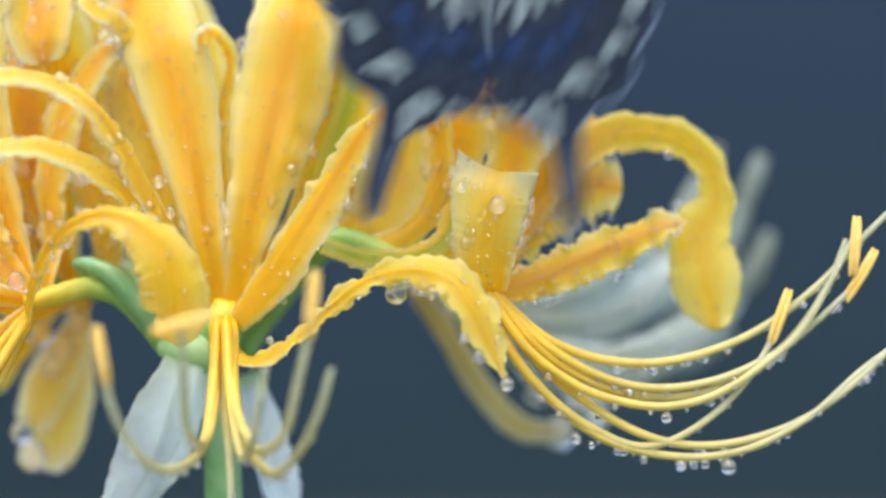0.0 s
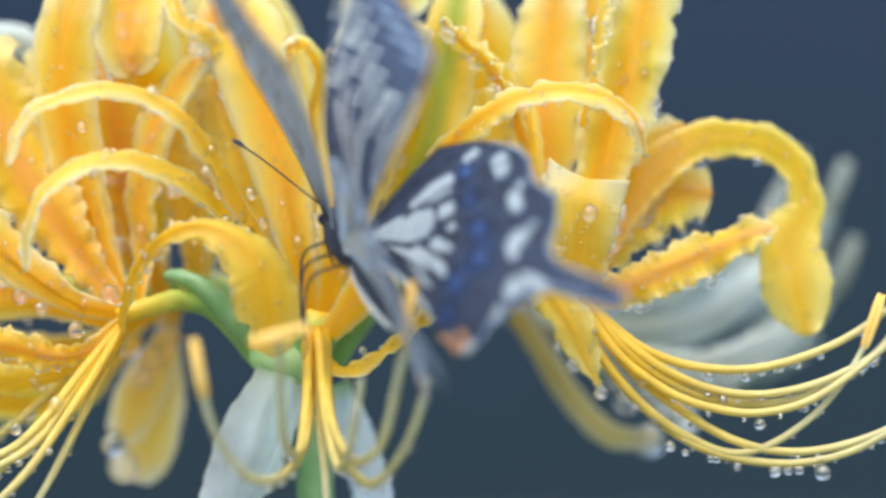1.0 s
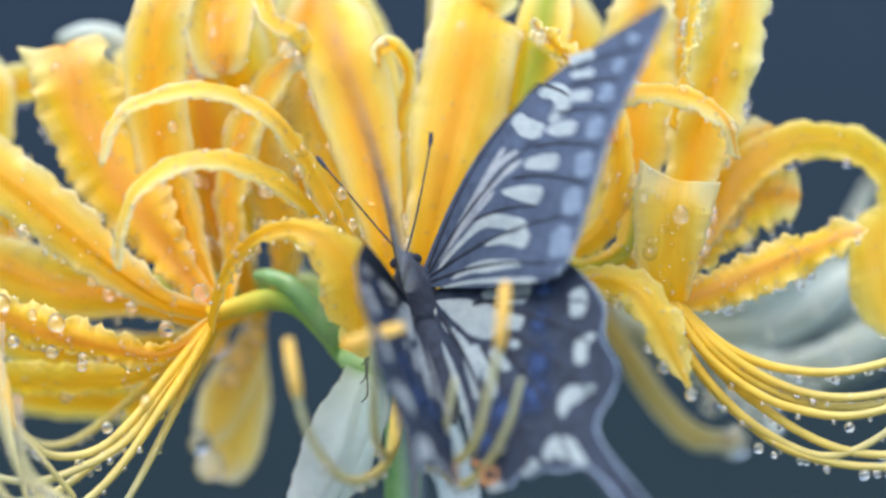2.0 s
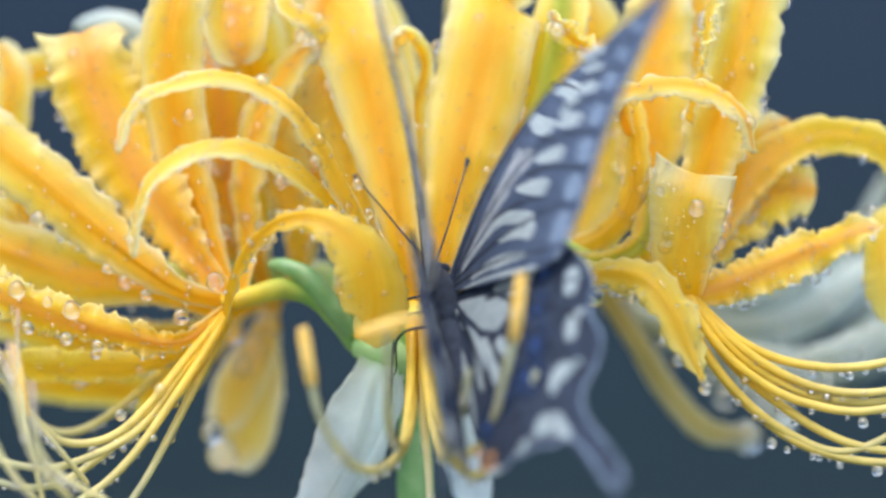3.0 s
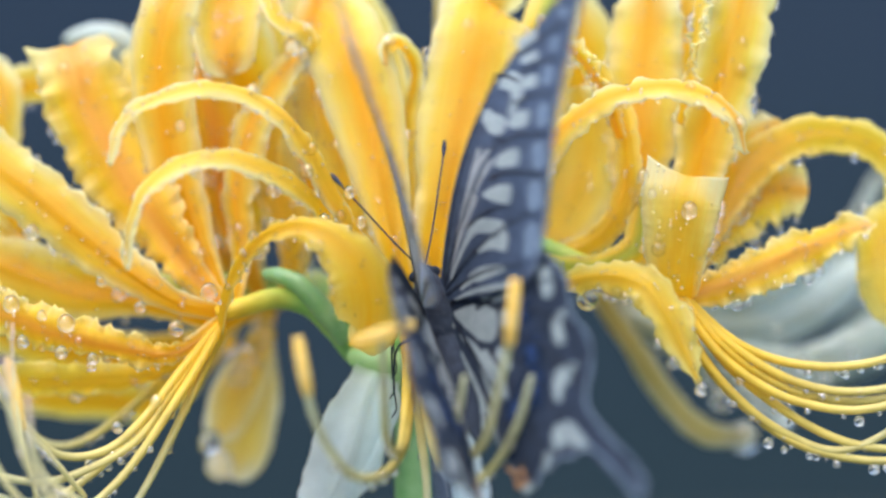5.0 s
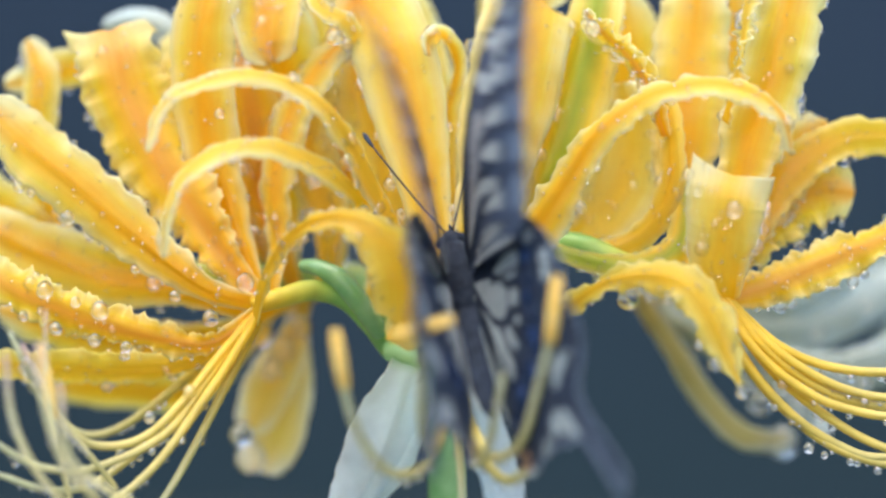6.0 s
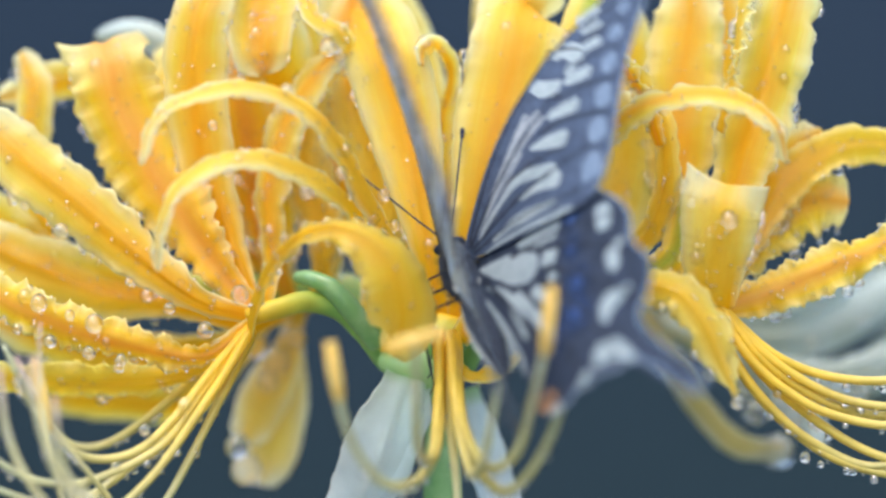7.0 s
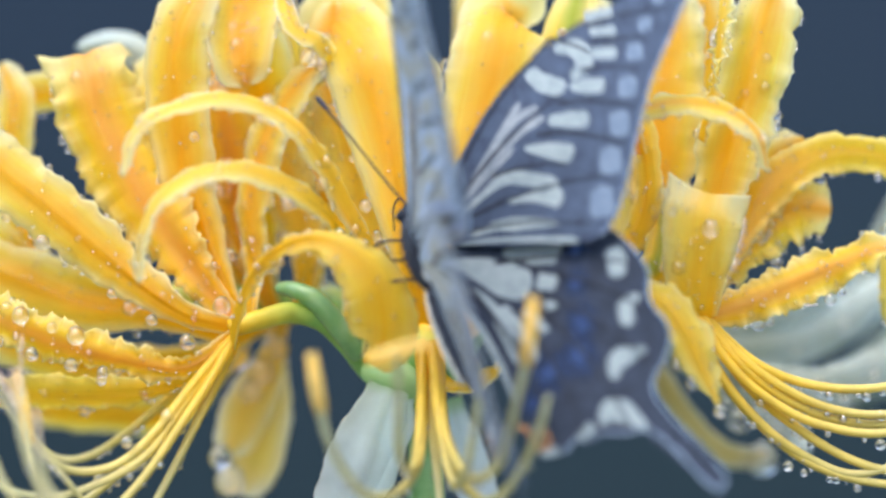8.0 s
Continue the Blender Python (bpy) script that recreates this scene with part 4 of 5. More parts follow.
class WingShape:
    """A wing as a fan of rays from its hinge to its margin, lengths in millimetres, x outward and y forward."""

    def __init__(self, margin, base0, base1, lead, inner, side):
        self.c, _ = spline([(x, y, 0) for x, y in margin], 400)
        self.base0, self.base1, self.lead, self.inner, self.side = base0, base1, lead, inner, side

    def lay(self, x, y, lift=0.0):
        """A point of the plan on the cambered, fluted membrane."""
        d = math.hypot(x, y)
        z = 0.9 * math.sin(math.pi * min(1.0, d / 36)) - 0.0009 * d * d + 0.006 * d * math.sin(9.0 * math.atan2(y, x + 2.0))
        return (self.side * x, y, z + lift)

    def at(self, a, r):
        x, y = self.c[int(round(a * 400))][:2]
        by = self.base0 + (self.base1 - self.base0) * a
        s, n = math.sin(math.pi * r), math.hypot(x, y)
        bow = s * (self.lead * (1 - a) ** 4 - self.inner * a ** 6)
        return x * r - y / n * bow, by + (y - by) * r + x / n * bow


def wing_membrane(name, shape, parent, label, mat, nr=24, na=200):
    top, low, uvs = [], [], []
    for i in range(nr + 1):
        for j in range(na + 1):
            p = shape.lay(*shape.at(j / na, i / nr))
            top.append((p[0], p[1], p[2] + 0.06))
            low.append((p[0], p[1], p[2] - 0.06))
            uvs.append((j / na, i / nr))
    off, row, faces, mats = len(top), na + 1, [], []
    for i in range(nr):
        for j in range(na):
            a = i * row + j
            q, b = (a, a + 1, a + row + 1, a + row), (off + a, off + a + row, off + a + row + 1, off + a + 1)
            if shape.side > 0:
                q, b = q[::-1], b[::-1]
            faces += [q, b]
            mats += [0, 1]
    for j in range(na):
        a = nr * row + j
        faces.append((a, a + 1, off + a + 1, off + a))
        mats.append(0)
    for i in range(nr):
        for a in (i * row, i * row + na):
            faces.append((a, a + row, off + a + row, off + a))
            mats.append(0)
    ob = mesh_object(name, top + low, faces, mat, parent, label, uvs + uvs)
    ob.data.materials.append(WING_UNDER)
    ob.data.polygons.foreach_set("material_index", mats)
    return ob


def strokes(name, shape, rows, mat, parent, label="", lifts=(0.12, -0.12), ragged=0.10):
    """Scale-covered marks drawn on the wing as brush strokes: the points that each runs through, and its half width at each of them."""
    for points, widths in rows:
        c, _ = spline([(x, y, 0) for x, y in points], 22)
        c = c[:, :2]
        t = np.gradient(c, axis=0)
        t /= np.linalg.norm(t, axis=1)[:, None]
        side = np.stack([-t[:, 1], t[:, 0]], 1)
        u = np.linspace(0, 1, len(c))
        w = np.interp(u, np.linspace(0, 1, len(widths)), widths)
        w = w * np.sqrt(np.clip(np.minimum(u, 1 - u) / 0.07, 0.12, 1))
        verts, faces, uvs, cols = [], [], [], (-1.0, -0.6, 0.0, 0.6, 1.0)
        for lift in lifts:
            o = len(verts)
            for k in range(len(c)):
                for v in cols:
                    edge = 1 + ragged * noise.noise((0.9 * k, 3.0 * v, points[0][0])) if abs(v) == 1 else 1
                    p = c[k] + side[k] * v * w[k] * edge
                    verts.append(shape.lay(p[0], p[1], lift))
                    uvs.append((u[k], (v + 1) / 2))
            n = len(cols)
            for k in range(len(c) - 1):
                for q in range(n - 1):
                    a = o + k * n + q
                    faces.append((a, a + n, a + n + 1, a + 1))
        mesh_object(name, verts, faces, mat, parent, label, uvs)


def fringe(shape, first, last, width, parent):
    """The pale edging just inside the outer margin."""
    c = shape.c[int(first * 400):int(last * 400) + 1, :2]
    t = np.gradient(c, axis=0)
    t /= np.linalg.norm(t, axis=1)[:, None]
    inward = np.stack([t[:, 1], -t[:, 0]], 1)
    verts, faces = [], []
    for lift in (0.11, -0.11):
        o = len(verts)
        for k in range(len(c)):
            w = width * (0.7 + 0.5 * noise.noise((0.12 * k, 3.3, 0.0))) * min(1, k / 10, (len(c) - 1 - k) / 10)
            for s in (0.02, max(0.04, w)):
                p = c[k] + inward[k] * s
                verts.append(shape.lay(p[0], p[1], lift))
        faces += [(o + 2 * k, o + 2 * k + 1, o + 2 * k + 3, o + 2 * k + 2) for k in range(len(c) - 1)]
    mesh_object("fringe", verts, faces, WING_FRINGE, parent, "pale bluish edging of the outer margin")


def veins(shape, lines, parent, width=0.24):
    for x0, y0, x1, y1 in lines:
        verts, faces = [], []
        l = math.hypot(x1 - x0, y1 - y0)
        nx, ny = -(y1 - y0) / l, (x1 - x0) / l
        for lift in (0.13, -0.13):
            o = len(verts)
            for k in range(17):
                u = k / 16
                bow = 0.05 * l * math.sin(math.pi * u)
                x, y, w = x0 + (x1 - x0) * u + nx * bow, y0 + (y1 - y0) * u + ny * bow, width * (1.2 - 0.6 * u)
                verts += [shape.lay(x + nx * w, y + ny * w, lift), shape.lay(x, y, lift * 1.9), shape.lay(x - nx * w, y - ny * w, lift)]
            for k in range(16):
                a = o + 3 * k
                faces += [(a, a + 1, a + 4, a + 3), (a + 1, a + 2, a + 5, a + 4)]
        mesh_object("vein", verts, faces, WING_VEIN, parent)


def fore_wing(parent, side):
    sh = WingShape(fore_margin(), 1.2, -1.6, 6.2, 0.6, side)
    w = wing_membrane("forewing", sh, parent, "slate-blue forewing with rows of pale bars", WING_FORE)
    band = [((15.2, 4.4), (18.1, 2.4), (20.7, 0.4)), ((19.4, 6.4), (24.3, 3.9)), ((23.6, 9.6), (27.8, 7.4)), ((27.6, 12.8), (30.8, 11.2)), ((28.5, 16.0), (31.8, 14.5)), ((28.6, 18.4), (32.4, 17.6))]
    rows = list(zip(band, [(0.35, 1.1, 1.35), (0.7, 1.15, 1.2), (0.6, 1.15, 1.1), (0.8, 0.95), (0.55, 0.75), (0.9, 0.7)]))
    rows += [(((2.3, -0.4), (7.6, 1.2), (12.0, 1.5), (17.5, -2.4)), (0.2, 0.5, 0.95, 0.95)), (((10.6, -1.4), (14.1, -2.5), (17.2, -4.7)), (0.2, 0.75, 1.15)), (((16.4, -2.4), (16.9, -4.4)), (0.9, 0.9)),
             (((4.5, -3.1), (8.6, -3.8), (15.8, -7.4)), (0.3, 0.95, 0.35)), (((2.7, -3.4), (8.0, -5.7), (17.2, -10.8)), (0.2, 0.35, 0.4))]
    strokes("pale_bar", sh, rows, WING_PALE, w, "pale cream scale bar")
    strokes("cell_mark", sh, [(((19.4, 14.6), (20.6, 11.9), (22.9, 9.6)), (0.9, 1.35, 1.2)), (((23.5, 16.0), (26.1, 14.7), (26.5, 12.0), (24.2, 10.4)), (0.8, 1.3, 1.25, 0.7))], WING_PALE, w,
            "greyish mark at the end of the wing cell")
    strokes("cell_streak", sh, [(((2.6, 0.7), (10.0, 5.9), (16.9, 10.8)), (0.1, 0.22, 0.6)), (((2.9, 0.3), (10.2, 5.3), (15.5, 8.7), (18.8, 9.0)), (0.1, 0.22, 0.3, 0.7)),
                                (((3.4, 0.2), (10.4, 4.6), (16.1, 6.8), (19.1, 7.2)), (0.1, 0.22, 0.3, 0.65)), (((5.2, 1.6), (14.0, 5.2)), (0.12, 0.4)), (((4.5, 0.3), (11.5, 3.0)), (0.1, 0.25))],
            WING_PALE_DIM, w, "fine pale streak in the wing cell")
    sub = [(21.6, -7.4), (24.6, -2.7), (27.5, 1.5), (30.3, 5.8), (32.8, 10.2), (35.4, 13.3), (38.2, 16.0)]
    strokes("misty_bar", sh, [(((x + 0.75 - 0.06 * i, y + 2.1 - 0.22 * i), (x - 0.65 + 0.06 * i, y - 2.1 + 0.22 * i)), (1.55 - 0.12 * i, 1.6 - 0.12 * i)) for i, (x, y) in enumerate(sub)], WING_MIST, w,
            "bluish-white bar near the outer margin")
    fringe(sh, 0.03, 0.97, 0.4, w)
    lines = []
    for ((ax, ay), *_), ((bx, by), *_), (cx, cy), (dx, dy) in zip(band, band[1:], sub[1:], sub[2:]):
        x0, y0, x1, y1 = (ax + bx) / 2, (ay + by) / 2, (cx + dx) / 2, (cy + dy) / 2
        lines.append((x0, y0, x1 + 0.14 * (x1 - x0), y1 + 0.14 * (y1 - y0)))
    veins(sh, lines + [(1, 0.8, 23.5, 17.6), (1, 0, 22.0, 9.2), (23.5, 17.6, 27.6, 13.0), (1, -0.6, 23.6, -4.2), (1, -1.4, 19.5, -9.6), (10, 3.0, 19.5, -0.4)], w)
    return w


def hind_wing(parent, side):
    sh = WingShape(hind_margin(), 0.5, -3.5, 0.5, -0.6, side)
    w = wing_membrane("hindwing", sh, parent, "black tailed hindwing with pale cells and blue dusting", WING_DARK)
    cells = [(((0.8, -0.9), (4.4, -4.5), (7.2, -7.7), (9.2, -9.4)), (0.2, 1.5, 2.35, 2.0)), (((7.4, -3.3), (10.1, -4.6), (14.2, -6.5)), (0.4, 1.7, 1.65)), (((10.2, -8.9), (12.4, -10.3)), (1.3, 1.15)),
             (((9.9, -12.5), (11.3, -12.9)), (0.6, 0.7)), (((1.0, -4.6), (3.2, -8.7), (4.2, -12.9), (4.0, -18.5)), (0.25, 0.7, 0.95, 0.3)), (((4.8, -10.1), (6.3, -13.7), (6.4, -19.0)), (0.5, 1.15, 0.4)),
             (((7.4, -11.9), (8.9, -15.9)), (0.85, 0.55)), (((0.4, -6.9), (1.5, -12.6), (2.1, -19.4), (1.9, -23.2)), (0.15, 0.4, 0.45, 0.2))]
    strokes("pale_cell", sh, cells, WING_PALE, w, "large pale cell between dark veins")
    moons = [(((16.6, -5.0), (19.0, -5.4)), (0.7, 0.7)), (((20.4, -8.9), (20.2, -11.0), (19.4, -12.9)), (1.0, 1.25, 0.9)), (((21.3, -16.2), (19.2, -16.8), (18.4, -19.3)), (0.3, 1.0, 0.8)),
             (((14.3, -25.0), (15.7, -22.9), (19.4, -22.9)), (0.5, 1.35, 0.3)), (((10.9, -29.8), (12.9, -28.4), (15.9, -32.4)), (0.6, 1.5, 0.25)), (((7.7, -30.3), (9.8, -29.5)), (0.5, 0.75))]
    strokes("crescent", sh, moons, WING_PALE, w, "pale crescent on the scalloped margin")
    blue = [(15.8, -6.9, 1.2), (14.4, -11.3, 1.2), (13.0, -16.4, 1.5), (11.1, -20.4, 1.8), (6.9, -20.9, 1.7), (3.9, -23.8, 1.2)]
    strokes("blue_patch", sh, [(((x + 1.0 * r, y + 1.9 * r), (x - 0.6 * r, y - 2.0 * r)), (1.6 * r, 1.7 * r)) for x, y, r in blue], WING_BLUE, w, "dusting of blue scales", lifts=(0.12,))
    strokes("eyespot", sh, [(((1.9, -28.2), (4.4, -28.9)), (1.1, 1.1)), (((1.4, -25.6), (2.2, -26.9)), (0.3, 0.35))], WING_ORANGE, w, "orange eyespot at the inner corner")
    for lift in (0.05, -0.05):
        strokes("pupil", WingLift(sh, lift), [(((2.6, -28.3), (4.0, -28.8)), (0.55, 0.55))], WING_VEIN, w)
    strokes("corner_dab", sh, [(((2.6, -30.2), (4.8, -30.6)), (0.4, 0.45))], WING_PALE, w, "whitish dab below the eyespot")
    fringe(sh, 0.1, 0.97, 0.33, w)
    veins(sh, [(0.5, 0.4, 18.5, -4.0), (6.0, -4.2, 22.4, -12.4), (10.0, -7.2, 21.4, -18.6), (10.0, -10.8, 19.6, -26.0), (8.6, -11.4, 14.0, -32.0), (6.0, -10.8, 8.4, -30.4), (1.0, -3.5, 5.2, -27.0)], w, 0.28)
    return w


class WingLift:
    """The same wing surface, a little higher or lower, for a mark laid on another."""

    def __init__(self, shape, lift):
        self.shape, self.lift = shape, lift

    def lay(self, x, y, lift=0.0):
        return self.shape.lay(x, y, lift + self.lift)


def spun(name, profile, mat, parent, label="", squash=0.9, sides=20, rough=0.06, droop=0.0, seed=5):
    """A body part turned round the long axis; profile rows are (y, radius)."""
    p, _ = spline([(y, r, 0) for y, r in profile], 30)
    rng = np.random.RandomState(seed)
    verts, faces, n = [], [], len(p)
    for i in range(n):
        for k in range(sides):
            a = 2 * math.pi * k / sides
            r = max(0.02, p[i, 1]) * (1 + rough * (rng.rand() - 0.5))
            verts.append((r * math.cos(a), p[i, 0], r * squash * math.sin(a) + droop * (i / n) ** 2))
    for i in range(n - 1):
        for k in range(sides):
            a, b = i * sides + k, i * sides + (k + 1) % sides
            faces.append((a, b, b + sides, a + sides))
    faces.append(tuple(range(sides)))
    faces.append(tuple(range((n - 1) * sides, n * sides))[::-1])
    return mesh_object(name, verts, faces, mat, parent, label)


def fur(parent, centre, radii, count, length, mat, seed):
    rng = np.random.RandomState(seed)
    verts, faces = [], []
    for _ in range(count):
        d = rng.randn(3)
        d /= np.linalg.norm(d)
        p = np.array(centre) + d * np.array(radii) * 0.96
        t = d + np.array([0, -0.9, 0.1]) + 0.35 * rng.randn(3)
        t /= np.linalg.norm(t)
        s = np.cross(t, rng.randn(3))
        s /= np.linalg.norm(s)
        l, w, o = length * (0.6 + 0.8 * rng.rand()), 0.05, len(verts)
        s2 = np.cross(t, s)
        verts += [p + s * w, p - s * 0.5 * w + s2 * w, p - s * 0.5 * w - s2 * w, p + t * l]
        faces += [(o, o + 1, o + 3), (o + 1, o + 2, o + 3), (o + 2, o, o + 3)]
    return mesh_object("fur", verts, faces, mat, parent, smooth=False)


def build_butterfly():
    b = tagged(new("butterfly"), "slate-black swallowtail with pale bars fluttering on the lily", "butterfly")
    thorax = spun("thorax", [(-4.5, 1.2), (-3, 2.1), (0, 2.7), (3.5, 2.5), (6, 1.7), (7, 1.0)], FUR_DARK, b, "furry black thorax")
    fur(thorax, (0, 0.8, 0), (2.6, 5.2, 2.3), 900, 1.3, FUR_DARK, 3)
    tube("collar", [(-1.7, 5.0, 0.6), (-1.9, 1.0, 1.2), (-1.5, -3.5, 1.1)], 0.35, 0.25, FUR_PALE, thorax, "pale fringe along the side", n=16, sides=8)
    tube("collar", [(1.7, 5.0, 0.6), (1.9, 1.0, 1.2), (1.5, -3.5, 1.1)], 0.35, 0.25, FUR_PALE, thorax, "pale fringe along the side", n=16, sides=8)
    abdomen = spun("abdomen", [(-3.5, 1.5), (-6, 2.0), (-10, 2.1), (-14, 1.7), (-17.5, 1.0), (-19.2, 0.35)], FUR_DARK, b, "dark abdomen with pale sides", droop=-1.2)
    for s in (-1, 1):
        tube("flank_stripe", [(s * 1.3, -4, -0.7), (s * 1.85, -8, -0.8), (s * 1.75, -13, -1.2), (s * 0.9, -17.5, -1.7)], 0.55, 0.4, FUR_PALE, abdomen, "pale stripe along the flank", n=20, sides=10)
    head = spun("head", [(5.2, 1.1), (6.2, 1.5), (7.6, 1.4), (8.6, 0.6)], FUR_DARK, b, "black head")
    fur(head, (0, 6.8, 0), (1.5, 1.8, 1.35), 220, 0.7, FUR_DARK, 4)
    for s in (-1, 1):
        eye = spun("eye", [(-0.8, 0.1), (-0.5, 0.7), (0, 0.95), (0.5, 0.7), (0.8, 0.1)], WING_VEIN, head, "round dark eye", rough=0.0)
        eye.location = (s * 1.25 * MM, 7.0 * MM, 0.25 * MM)
        tube("antenna", [(s * 0.5, 8.2, 0.8), (s * 2.6, 12.0, 2.2), (s * 5.2, 17.5, 3.8), (s * 7.4, 22.6, 4.6)], 0.13, 0.13, FUR_DARK, head, "thin black clubbed antenna", n=26, sides=8)
        tube("antenna_club", [(s * 7.1, 21.9, 4.5), (s * 7.6, 23.2, 4.6), (s * 8.0, 24.6, 4.4)], 0.16, 0.22, FUR_DARK, head, swell=0.16, n=12, sides=8)
        for y, reach in ((4.5, 6.5), (1.5, 7.5), (-1.5, 8.0)):
            tube("leg", [(s * 1.3, y, -1.6), (s * (reach * 0.75), y + 1.0, -3.2), (s * reach, y - 1.5, -7.5), (s * (reach + 0.6), y - 3.5, -10.5), (s * (reach + 1.6), y - 4.0, -11.5)], 0.2, 0.1, FUR_DARK, b,
                 "thin dark jointed leg", n=26, sides=7)
    tube("proboscis", [(0, 8.4, -0.4), (0, 11.0, -2.0), (0, 12.0, -6.0), (0.4, 11.0, -10.0)], 0.16, 0.1, FUR_DARK, head, "thin dark feeding tube", n=24, sides=7)
    wings = {}
    for s, k in ((1, "r"), (-1, "l")):
        wings["f" + k] = fore_wing(b, s)
        wings["h" + k] = hind_wing(b, s)
        wings["f" + k].location = (s * FORE_HINGE[0] * MM, FORE_HINGE[1] * MM, FORE_HINGE[2] * MM)
        wings["h" + k].location = (s * HIND_HINGE[0] * MM, HIND_HINGE[1] * MM, HIND_HINGE[2] * MM)
    return b, wings


butterfly, wings = build_butterfly()


def fold(side, hinge, lift, sweep=0.0):
    """A wing's pose on the body: raised by lift degrees, swept forward by sweep."""
    turn = Matrix.Rotation(radians(-side * lift), 4, "Y") @ Matrix.Rotation(radians(side * sweep), 4, "Z")
    return Matrix.Translation((side * hinge[0] * MM, hinge[1] * MM, hinge[2] * MM)) @ turn


